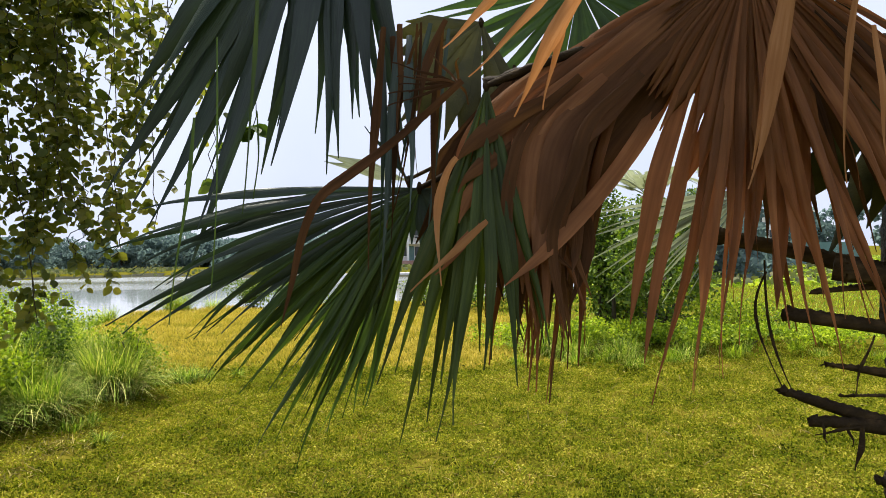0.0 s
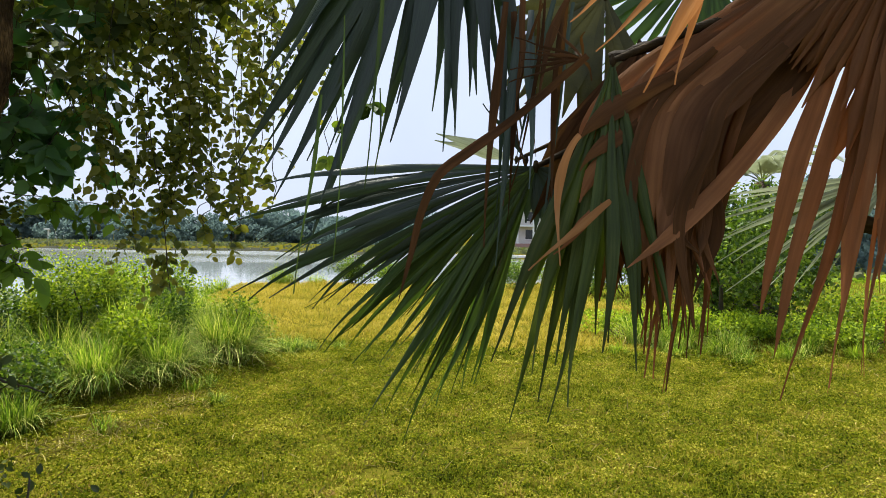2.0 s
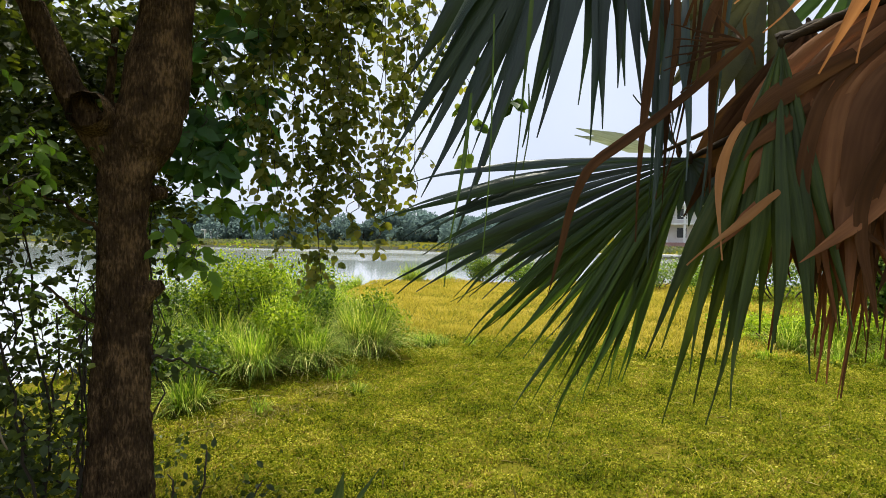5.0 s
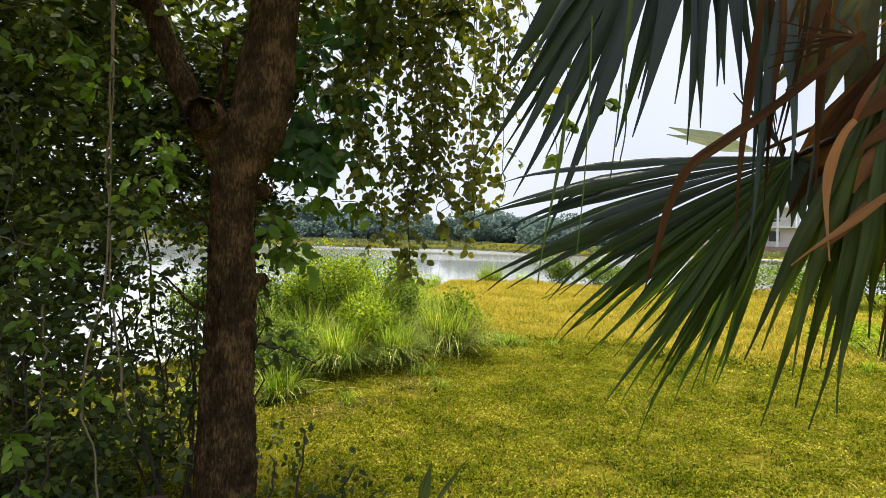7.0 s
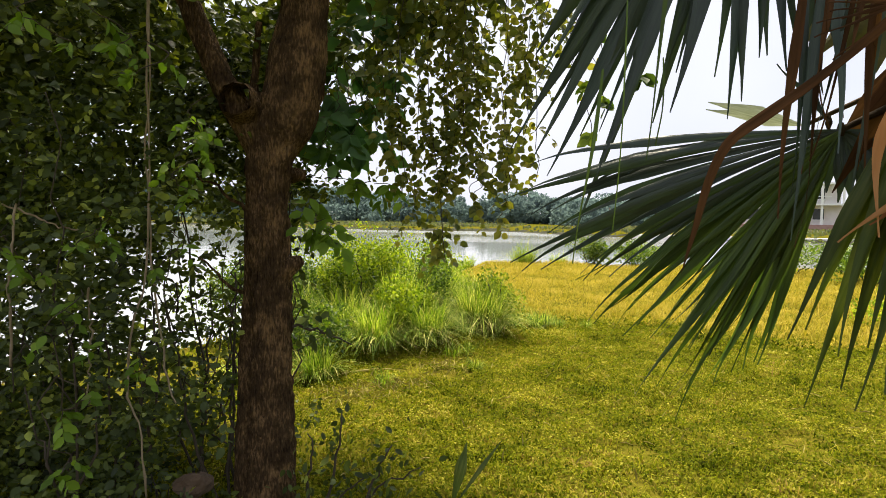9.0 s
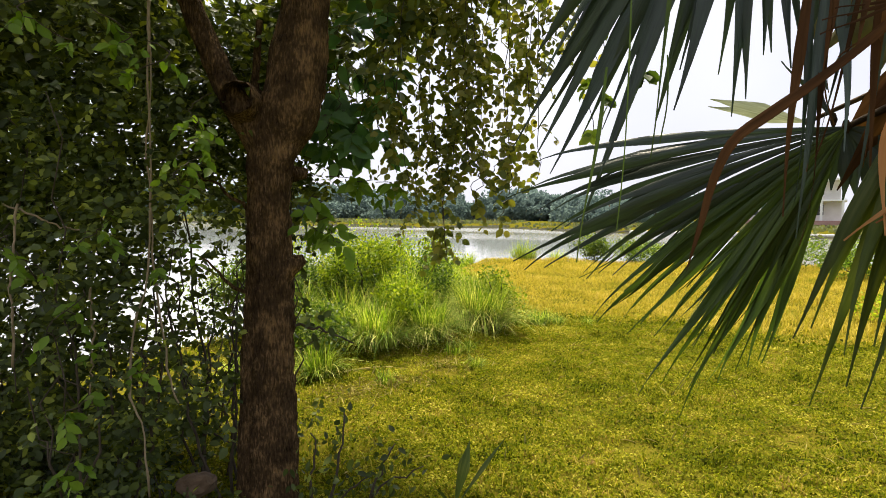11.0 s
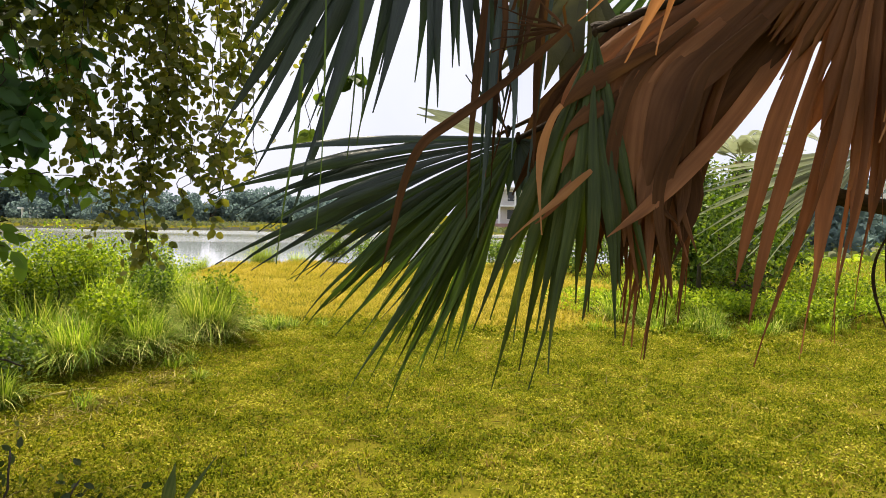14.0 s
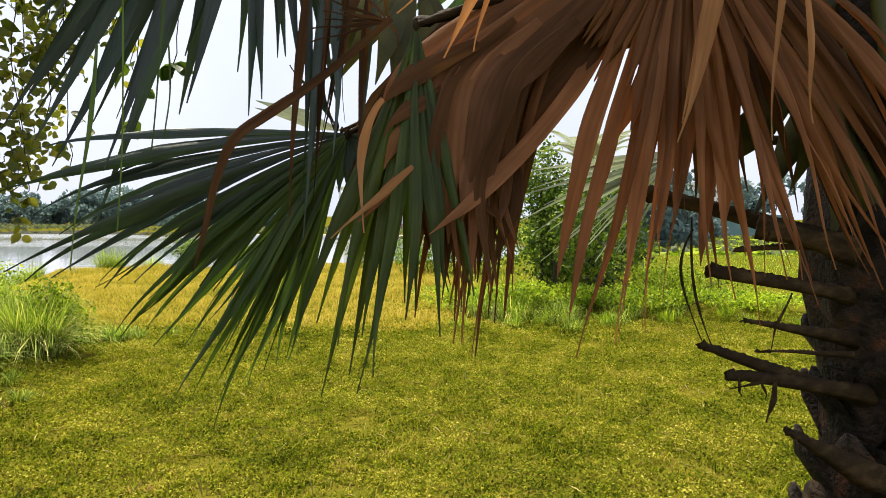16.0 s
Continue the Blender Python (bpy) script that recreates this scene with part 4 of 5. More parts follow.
draped([(0.961, 2.095, 2.380), (0.904, 2.069, 2.071), (0.872, 2.048, 1.852), (0.848, 2.029, 1.678), (0.825, 2.010, 1.505)], 0.026, M_DEAD, 31)
draped([(1.014, 2.097, 2.380), (0.971, 2.069, 2.026), (0.946, 2.047, 1.773), (0.927, 2.027, 1.573), (0.909, 2.007, 1.376)], 0.024, M_DEAD, 32)
draped([(1.067, 2.099, 2.380), (1.031, 2.073, 2.063), (1.010, 2.052, 1.836), (0.993, 2.033, 1.657), (0.978, 2.014, 1.480)], 0.026, M_DEAD, 33)
draped([(0.855, 2.092, 2.380), (0.776, 2.062, 2.006), (0.732, 2.038, 1.741), (0.701, 2.017, 1.531), (0.670, 1.996, 1.323)], 0.024, M_DEAD, 34)
draped([(0.802, 2.089, 2.362), (0.672, 2.046, 1.951), (0.613, 2.014, 1.738), (0.541, 1.990, 1.496), (0.488, 1.965, 1.222)], 0.02, M_DEAD, 12)
draped([(0.485, 2.02, 2.094), (0.294, 1.96, 1.986), (0.203, 1.9, 1.843), (0.178, 1.86, 1.656), (0.151, 1.83, 1.508)], 0.034, M_DEAD, 70)
draped([(0.396, 2.02, 2.118), (0.252, 1.968, 2.021), (0.166, 1.92, 1.887), (0.14, 1.89, 1.724), (0.161, 1.86, 1.458)], 0.028, M_DEAD, 71)
draped([(0.291, 2.02, 2.099), (0.135, 1.968, 2.003), (0.088, 1.92, 1.894), (0.073, 1.89, 1.756), (0.095, 1.86, 1.557)], 0.03, M_DEAD, 72)
rs_dry = np.random.default_rng(77)
for k in range(34):      # the bunch of dead segments hanging from the bent web, with ragged ends
    u = rs_dry.uniform(0, 1)
    x = 0.05 + 0.23 * u
    dy = 0.06 * rs_dry.normal()
    low = 1.44 - 0.09 * math.sin(3 * u) + 0.05 * rs_dry.normal()
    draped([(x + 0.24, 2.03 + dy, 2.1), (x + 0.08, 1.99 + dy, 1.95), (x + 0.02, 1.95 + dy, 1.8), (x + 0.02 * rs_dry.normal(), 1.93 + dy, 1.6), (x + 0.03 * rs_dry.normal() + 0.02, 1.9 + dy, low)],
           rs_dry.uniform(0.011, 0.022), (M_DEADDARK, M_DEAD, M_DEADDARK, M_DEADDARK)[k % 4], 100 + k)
top_a, top_b = Vector((-0.329, 2.048, 2.306)), Vector((-0.073, 2.056, 2.307))
low_a, low_b = Vector((-0.358, 2.017, 1.670)), Vector((-0.132, 2.025, 1.670))
for k in range(15):      # a tattered curtain of narrow strips
    u = (k + 0.5) / 15
    a = top_a.lerp(top_b, u) + Vector((0.02 * rs_dry.normal(), 0.06 * rs_dry.normal(), 0))
    c = low_a.lerp(low_b, min(1, max(0, u + 0.16 * rs_dry.normal()))) + Vector((0, 0.06 * rs_dry.normal(), 0.12 * rs_dry.normal()))
    loose(a, (a + c) / 2 + Vector((0.02 * rs_dry.normal(), 0, 0)), c, rs_dry.uniform(0.006, 0.02), (M_DEADDARK, M_FRONDSHADE, M_DEADDARK)[k % 3], 0.4, twist=rs_dry.normal())
knot_p = Vector((-0.061, 1.967, 2.091))
for k in range(16):      # torn fibres beside the folded leaf
    c = Vector((-0.201, 1.981, 2.059)) + Vector((0.09 * rs_dry.normal(), 0.04 * rs_dry.normal(), 0.09 * rs_dry.normal()))
    loose(knot_p, (knot_p + c) / 2 + Vector((0, 0, 0.01)), c, 0.005, M_DEADDARK, 0.5)
for k, (a, c) in enumerate((((-0.648, 1.853, 2.392), (-0.713, 1.870, 1.697)), ((-0.773, 1.852, 2.223), (-0.809, 1.873, 1.477)), ((-0.677, 1.913, 2.014), (-0.692, 1.920, 1.745)), ((-0.847, 1.856, 1.986), (-0.944, 1.870, 1.368)))):
    a, c = Vector(a), Vector(c)
    loose(a, (a + c) / 2 + Vector((0.008, 0, 0)), c, 0.0035 + 0.004 * (k in (0, 3)), M_FROND, 0.3)
for k, (a, b, c) in enumerate((((0.967, 2.203, 1.488), (0.928, 2.197, 1.312), (0.988, 2.133, 1.096)), ((0.961, 2.205, 1.528), (0.977, 2.192, 1.253), (1.015, 2.132, 1.096)),
                               ((1.300, 2.173, 1.273), (1.255, 2.171, 1.165), (1.223, 2.169, 1.072)), ((1.218, 2.115, 0.990), (1.210, 2.112, 0.914), (1.191, 2.110, 0.846)),
                               ((1.197, 2.086, 0.994), (1.129, 2.090, 0.982), (1.057, 2.093, 0.967)), ((1.179, 2.118, 1.000), (1.179, 2.116, 0.962), (1.187, 2.114, 0.925)), ((1.081, 2.094, 1.007), (1.087, 2.092, 0.969), (1.094, 2.090, 0.937)))):
    loose(a, b, c, 0.006 if k != 3 else 0.012, M_PETIOLE, 0.5, fold=0.8)


# broadleaf tree with hanging creepers -------------------------------------------
def bark_mesh(name, pts, radii, material, depth=0.02, sides=72, rows=130, seed=0.0, lumps=0.03):
    """A trunk or limb with furrowed bark."""
    c = np.array(pts, dtype=float)
    s = np.concatenate([[0], np.cumsum(np.linalg.norm(np.diff(c, axis=0), axis=1))])
    u = np.linspace(0, s[-1], rows)
    line = np.stack([np.interp(u, s, c[:, i]) for i in range(3)], 1)
    kern = np.ones(7) / 7
    for i in range(3):
        line[:, i] = np.convolve(np.pad(line[:, i], 3, mode="edge"), kern, "valid")
    rad = np.convolve(np.pad(np.interp(u, s, radii), 3, mode="edge"), kern, "valid")
    v = []
    for i in range(rows):
        d = Vector(line[min(i + 1, rows - 1)] - line[max(i - 1, 0)]).normalized()
        a = d.cross(Vector((0, 1, 0.01))).normalized()
        b = d.cross(a)
        for k in range(sides):
            t = 2 * math.pi * k / sides
            q = (math.cos(t) * rad[i] * 42, math.sin(t) * rad[i] * 42, u[i] * 11 + seed)
            ridge = abs(noise.noise(q)) * 2 - 0.5
            big = noise.noise((math.cos(t) * 1.2, math.sin(t) * 1.2, u[i] * 5 + seed))
            r = rad[i] * (1 + lumps * 3 * big) + depth * ridge
            v.append(line[i] + np.array(a) * math.cos(t) * r + np.array(b) * math.sin(t) * r)
    i, k = np.meshgrid(np.arange(rows - 1), np.arange(sides), indexing="ij")
    f = np.stack([i * sides + k, i * sides + (k + 1) % sides, (i + 1) * sides + (k + 1) % sides, (i + 1) * sides + k], -1).reshape(-1, 4)
    return mesh_of(name, np.array(v), f, material, smooth=True)


def build_tree():
    t = thing("broadleaf_tree", (-2.63, 2.1, 0), "slender forked tree with rough brown bark", "tree")
    trunk = [(-2.6, 2.07, -0.1), (-2.605, 2.08, 0.15), (-2.615, 2.1, 0.5), (-2.625, 2.11, 0.87), (-2.63, 2.12, 1.2), (-2.645, 2.12, 1.5), (-2.65, 2.13, 1.75), (-2.63, 2.16, 1.95)]
    part("trunk", bark_mesh("trunk", trunk + [(-2.59, 2.19, 2.1)], [0.15, 0.125, 0.108, 0.1, 0.096, 0.094, 0.108, 0.14, 0.13], M_BARK, depth=0.016, seed=3), t)
    part("knot", bark_mesh("knot", [(-2.63, 2.12, 1.16), (-2.58, 2.13, 1.24), (-2.475, 2.2, 1.30)], [0.085, 0.075, 0.02], M_BARK, 0.006, 24, 14, 6), t)
    part("knot", bark_mesh("knot", [(-2.723, 2.057, 2.046), (-2.678, 1.968, 2.064), (-2.633, 1.902, 2.067)], [0.1, 0.095, 0.075], M_BARK, 0.008, 30, 16, 9), t)
    part("branch", bark_mesh("branch", [(-2.65, 2.14, 1.85), (-2.75, 2.05, 2.0), (-2.81, 1.97, 2.18), (-2.89, 1.91, 2.43), (-3.01, 1.77, 2.9), (-3.13, 1.57, 3.4)], [0.12, 0.075, 0.06, 0.055, 0.045, 0.03], M_BARK, 0.007, 32, 60, 7), t)
    part("branch", bark_mesh("branch", [(-2.63, 2.14, 1.84), (-2.586, 2.184, 1.969), (-2.543, 2.229, 2.269), (-2.525, 2.259, 2.584), (-2.534, 2.344, 3.123), (-2.23, 2.47, 3.9)], [0.09, 0.15, 0.145, 0.118, 0.1, 0.06], M_BARK, 0.012, 48, 70, 8), t)
    part("branch", tube_mesh("branch", curve_points((-2.48, 2.29, 2.7), (-1.23, 2.87, 3.1), (0, 0, 0.2), 8, 0.03, 9), list(np.linspace(0.05, 0.015, 9)), M_BARK, 8), t)
    part("branch", tube_mesh("branch", curve_points((-2.93, 1.82, 2.6), (-4.4, 1.6, 3.2), (0, 0, 0.2), 8, 0.03, 10), list(np.linspace(0.045, 0.015, 9)), M_BARK, 8), t)
    part("stub", bark_mesh("stub", [(-2.64, 2.2, 1.715), (-2.57, 2.25, 1.728), (-2.53, 2.28, 1.725)], [0.05, 0.036, 0.022], M_BARK, 0.004, 20, 10, 5), t)
    rs = np.random.default_rng(31)
    n = 1900
    u = rs.normal(size=(n, 3))
    u /= np.linalg.norm(u, axis=1)[:, None]
    p = u * (rs.uniform(0.3, 1, n) ** 0.6)[:, None] * np.array([2.2, 1.9, 1.2]) + np.array([-3.4, 2.3, 3.4])
    p[:, 2] += 0.18 * np.sin(p[:, 0] * 4) * np.cos(p[:, 1] * 5)
    p = p[p[:, 2] > np.where(p[:, 0] < -2.3, 2.2, 2.6) + 0.22 * np.sin(p[:, 0] * 3.1) * np.sin(p[:, 1] * 2.7)]
    p = p[~((p[:, 0] > -3.0) & (p[:, 0] < -2.1) & (p[:, 1] < 2.5) & (p[:, 2] < 2.85)) & ((p[:, 0] < -2.2) | (rs.uniform(size=len(p)) < 0.25))]
    way = rs.normal(size=(len(p), 3)) * np.array([1, 1, 0.5])
    way *= (rs.uniform(0.18, 0.4, len(p)) / np.linalg.norm(way, axis=1))[:, None]
    q, turn = sprays(rs, p, way, 8, 0.4)
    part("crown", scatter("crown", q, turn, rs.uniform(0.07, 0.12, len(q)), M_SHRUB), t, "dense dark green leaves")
    # a second, thinner stem beside the trunk
    t = thing("leaning_stem", (-2.7, 2.03, 0), "thin dark stem leaning against the forked tree", "stem")
    part("stem", bark_mesh("stem", [(-2.68, 2.0, -0.05), (-2.72, 2.04, 0.5), (-2.76, 2.09, 0.8), (-2.80, 2.13, 1.15), (-2.81, 2.15, 1.5), (-2.86, 2.2, 2.0), (-2.9, 2.3, 2.6)], [0.075, 0.06, 0.05, 0.034, 0.028, 0.024, 0.015], M_BARK, 0.006, 24, 50, 15), t)
    part("twig", tube_mesh("twig", curve_points((-2.81, 2.15, 1.5), (-3.05, 2.0, 1.72), (0, 0, 0.03), 8, 0.01, 16), list(np.linspace(0.012, 0.004, 9)), M_BARK, 7), t)
    part("twig", tube_mesh("twig", curve_points((-2.79, 2.12, 1.1), (-2.98, 1.95, 1.3), (0, 0, -0.02), 8, 0.01, 17), list(np.linspace(0.012, 0.004, 9)), M_BARK, 7), t)


def hanging_creeper(x, y, top, bottom, leaves, reach, size, seed, material, label="thin creeper hanging in the light with small round leaves", leaf=(ROUND_V, ROUND_F), face=(0.3, -0.6, 0.5)):
    rs = np.random.default_rng(seed)
    t = thing("hanging_creeper", (x, y, bottom), label, "creeper", "creepers under the tree")
    sway = rs.normal(size=2) * 0.03
    ph = rs.uniform(0, 6.28, 2)
    knots = np.linspace(0, 1, 16)
    pts = [(x + (sway[0] * math.sin(3 * s) + 0.05 * math.sin(5 * s + ph[0])) * (1.1 - s) + 0.01 * rs.normal(), y + sway[1] * math.sin(3 * s) + 0.07 * math.sin(4 * s + ph[1]), top + (bottom - top) * s) for s in knots]
    part("stem", tube_mesh("stem", pts, [0.0022] * 16, M_DARKSTEM, 5), t)
    c = np.array(pts)
    m = max(3, leaves // 6)
    s0 = rs.uniform(0.02, 1, m)
    s0[0] = 0.97
    root = np.stack([np.interp(s0, knots, c[:, i]) for i in range(3)], 1)
    turn = rs.uniform(0, 6.283, m)
    way = np.stack([np.cos(turn), np.sin(turn), rs.uniform(-1.1, 0.1, m)], 1) * (reach * rs.uniform(0.4, 1.5, m) * (1.15 - 0.6 * s0))[:, None]
    q, turns = sprays(rs, root, way, 6, 0.5, face, 0.6)
    part("leaves", scatter("leaves", q, turns, rs.uniform(0.65, 1.25, len(q)) * size, material, *leaf, 1.0), t)


def build_creepers():
    # a curtain from the trunk outwards: the hem dips in two tails and rises at the end; x, hem, leaves
    curtain = ((-2.33, 1.68, 190), (-2.28, 1.42, 150), (-2.22, 1.62, 190), (-2.16, 1.22, 200), (-2.12, 1.2, 170), (-2.07, 1.63, 190), (-2.01, 1.72, 180), (-1.96, 1.68, 180), (-1.91, 1.66, 170),
               (-1.83, 1.6, 160), (-1.76, 1.63, 150), (-1.70, 1.65, 130), (-1.66, 1.9, 110), (-1.61, 2.2, 90), (-1.53, 2.3, 80), (-1.46, 2.35, 70), (-2.25, 1.95, 170), (-2.05, 2.0, 170), (-1.88, 2.05, 150), (-1.73, 2.1, 120))
    for i, (x, hem, n) in enumerate(curtain):
        y = 2.78 + (x + 2.33) * 0.57
        hanging_creeper(x, y + 0.1 * math.sin(i * 2.4), 3.2, hem + 0.07, int(n * (3.2 - hem) * 0.85), 0.17, 0.045, 400 + i, M_VINE)
    for i, (x, y, b, n) in enumerate(((-1.38, 3.2, 1.95, 34), (-1.22, 3.0, 2.1, 24), (-0.95, 2.7, 2.1, 24))):
        hanging_creeper(x, y, 3.1, b, n, 0.06, 0.062, 460 + i, M_BUSH)
    # large soft leaves at the foot of the curtain
    for i, (x, y, top, b, n) in enumerate(((-1.91, 3.04, 1.85, 1.52, 10), (-1.83, 3.08, 1.75, 1.5, 8), (-1.95, 3.0, 2.0, 1.65, 10))):
        hanging_creeper(x, y, top, b, n, 0.08, 0.05, 470 + i, M_VINE, "creeper end with large soft leaves")
    # broad-leaved sprays beside the trunk
    for i, (x, y, top, b, n) in enumerate(((-2.72, 2.62, 2.6, 2.05, 50), (-2.62, 2.6, 2.5, 1.96, 54), (-2.55, 2.66, 2.45, 1.92, 54), (-2.47, 2.72, 2.4, 1.95, 54), (-2.40, 2.74, 2.35, 1.98, 44), (-2.66, 2.7, 2.3, 1.92, 44), (-2.52, 2.8, 2.8, 2.2, 50), (-2.75, 2.75, 2.8, 2.3, 50), (-2.4, 2.8, 2.9, 2.3, 44), (-2.68, 2.54, 2.3, 1.9, 50), (-2.57, 2.54, 2.25, 1.86, 50), (-2.46, 2.58, 2.2, 1.9, 40))):
        hanging_creeper(x, y, top, b, int(n * 0.54), 0.16, 0.12, 480 + i, M_BROAD, "spray of broad pointed dark leaves beside the trunk", (LEAF_V, LEAF_F))
    for i, (x, y, top, b, n) in enumerate(((-2.47, 2.47, 1.72, 1.66, 10), (-2.38, 2.54, 1.70, 1.64, 10), (-2.29, 2.62, 1.69, 1.63, 8), (-2.58, 2.37, 1.62, 1.52, 14), (-2.54, 2.40, 1.53, 1.36, 20), (-2.48, 2.46, 1.48, 1.3, 16))):
        hanging_creeper(x, y, top, b + 0.05, int(n * 0.8), 0.09, 0.085, 495 + i, M_LITLEAF, "spray of broad green leaves beside the trunk, coloured as if backlit", (LEAF_V, LEAF_F))


def build_undergrowth():
    rs = np.random.default_rng(50)
    for k, (cx, cy, sx, sy, zlo, zhi, n, size) in enumerate(((-3.55, 1.75, 0.42, 0.4, 0.0, 2.9, 15000, 0.05), (-3.08, 1.5, 0.28, 0.3, 0.0, 2.8, 7500, 0.042), (-3.9, 2.5, 0.5, 0.5, 0.0, 2.6, 9000, 0.055),
                                                            (-3.15, 2.35, 0.3, 0.3, 0.1, 2.6, 6500, 0.046), (-2.75, 1.5, 0.26, 0.16, 0.0, 0.3, 900, 0.035), (-4.4, 1.3, 0.5, 0.7, 0, 2.8, 12000, 0.055), (-5.0, 1.9, 0.7, 0.6, 1.5, 3.2, 14000, 0.085), (-4.15, 1.72, 0.26, 0.22, 0.0, 1.7, 6000, 0.05), (-3.6, 2.75, 0.45, 0.25, 1.6, 2.7, 8000, 0.055))):
        t = thing("shrub", (cx, cy, 0), "dense shady shrub tangled with creepers beside the tree", "shrub", "undergrowth")
        for j in range(5):
            a = rs.uniform(0, 6.28)
            foot = Vector((cx + 0.15 * math.cos(a), cy + 0.15 * math.sin(a), 0))
            head = Vector((cx + sx * 1.2 * math.cos(a), cy + sy * 1.2 * math.sin(a), zhi * rs.uniform(0.3, 0.75)))
            part("stem", tube_mesh("stem", curve_points(foot, head, (0.1 * math.sin(j), 0, 0.1), 9, 0.05, 500 + k * 10 + j), list(np.linspace(0.007, 0.002, 10)), M_DARKSTEM, 6), t)
        big = k in (0, 1, 3, 4)
        m = n // ((10, 10, 12, 16, 12, 7, 9, 7, 9)[k])
        p = np.column_stack([cx + sx * rs.normal(size=m) * 0.75, cy + sy * rs.normal(size=m) * 0.75, rs.uniform(zlo + 0.02, zhi, m)])
        hole = np.sin(p[:, 0] * 7 + k) * np.sin(p[:, 1] * 6) * np.sin(p[:, 2] * 5 + k)
        gap = np.sin(3.3 * p[:, 0] + 5.1 * p[:, 2] + k) + np.sin(4.1 * p[:, 1] - 4.3 * p[:, 2] + 2) + np.sin(9 * p[:, 0] - 7 * p[:, 2]) + 0.7 * np.sin(11 * p[:, 1] + 9 * p[:, 2])
        mid, tall, open_ = ((1.08, 0.4, 0.35), (0.85, 0.5, 0.4), (1.0, 0.65, 1.1), (0.75, 0.95, 1.3), (1, 1, 0), (1.08, 0.4, 0), (1, 1, 0), (1, 1, 0), (1, 1, 0))[k]
        band = np.clip(1 - np.abs(p[:, 2] - mid) / tall, 0, 1) * open_
        p = p[(hole < 0.3) & ((gap > 2.1 * band - 1.6 * (1 - band)) | (rs.uniform(size=len(p)) < 0.06))]
        way = rs.normal(size=(len(p), 3)) * np.array([1, 1, 0.5])
        way *= (rs.uniform(0.08, 0.26, len(p)) / np.linalg.norm(way, axis=1))[:, None]
        p, turns = sprays(rs, p, way * 1.2, 8 if big else 9, 0.4, (0.3, -0.4, 0.6))
        p[:, 2] = np.maximum(p[:, 2], 0.01)
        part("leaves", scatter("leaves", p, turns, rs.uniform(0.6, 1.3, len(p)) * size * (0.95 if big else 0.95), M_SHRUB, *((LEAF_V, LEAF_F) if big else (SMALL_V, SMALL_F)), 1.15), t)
    for k, (pts, r) in enumerate((([(-2.70, 1.52, 2.6), (-2.714, 1.528, 2.26), (-2.79, 1.554, 1.81), (-2.80, 1.57, 1.44), (-2.78, 1.576, 1.19), (-2.717, 1.57, 0.84), (-2.66, 1.586, 0.68)], 0.0042),
                                  ([(-2.72, 1.53, 2.6), (-2.73, 1.54, 2.26), (-2.775, 1.56, 1.81), (-2.80, 1.56, 1.3), (-2.81, 1.47, 0.95), (-2.78, 1.43, 0.74), (-2.72, 1.46, 0.6), (-2.7, 1.47, 0.3)], 0.0045),
                                  ([(-3.06, 1.09, 1.56), (-2.97, 1.27, 1.465), (-2.93, 1.36, 1.44)], 0.004), ([(-3.04, 1.14, 1.56), (-3.04, 1.106, 1.26), (-3.03, 1.1, 0.9)], 0.005),
                                  ([(-2.9, 1.35, 1.2), (-2.91, 1.36, 0.95), (-2.93, 1.35, 0.7)], 0.004))):
        t = thing("liana", pts[-1], "pale bare liana hanging among the shrubs", "creeper", "lianas")
        c = np.array(pts)
        w = np.linspace(0, len(pts) - 1, 26)
        line = np.stack([np.interp(w, np.arange(len(pts)), c[:, i]) for i in range(3)], 1) + rs.normal(size=(26, 3)) * 0.004
        part("stem", tube_mesh("stem", line, [r * (1 + 0.15 * rs.normal()) for _ in range(26)], M_STEM, 7), t)
    # sprays among the shade whose brighter leaf colour stands for sunlight
    for k, (x, y, z) in enumerate(((-2.7, 1.15, 2.24), (-2.66, 1.32, 2.26), (-2.54, 1.62, 1.95), (-2.56, 1.64, 1.69), (-2.74, 1.28, 1.48), (-2.57, 1.6, 1.83), (-2.8, 1.04, 1.36), (-2.64, 1.34, 0.94), (-2.56, 1.43, 2.15), (-2.72, 1.18, 1.14), (-2.64, 1.54, 1.37), (-2.67, 1.14, 0.82), (-2.6, 1.04, 0.63))):
        hanging_creeper(x, y, z + 0.08, z - 0.08, 11, 0.1, 0.056, 660 + k, M_LITLEAF, "small spray of leaves coloured bright as if sunlit", (LEAF_V, LEAF_F), (0.3, -0.5, 0.7))
    # thin upright stems between the shrubs and the tree
    for k in range(11):
        foot = Vector((-2.95 + 0.22 * rs.normal(), 2.0 + 0.25 * rs.normal(), -0.02))
        head = foot + Vector((0.14 * rs.normal(), 0.14 * rs.normal(), rs.uniform(0.9, 2.0)))
        t = thing("sapling_stem", foot, "thin dark upright stem in the undergrowth", "stem", "undergrowth stems")
        part("stem", tube_mesh("stem", curve_points(foot, head, (0.06 * rs.normal(), 0.05 * rs.normal(), 0), 12, 0.014, 640 + k), list(np.linspace(0.009, 0.004, 13)), M_DARKSTEM, 6), t)
        root = np.array([tuple(foot.lerp(head, u)) for u in rs.uniform(0.2, 1, 7)])
        way = rs.normal(size=(7, 3)) * np.array([0.1, 0.1, 0.04])
        q, turns = sprays(rs, root, way, 5, 0.4, (0.3, -0.4, 0.6))
        part("leaves", scatter("leaves", q, turns, rs.uniform(0.035, 0.065, len(q)), M_SHRUB), t)


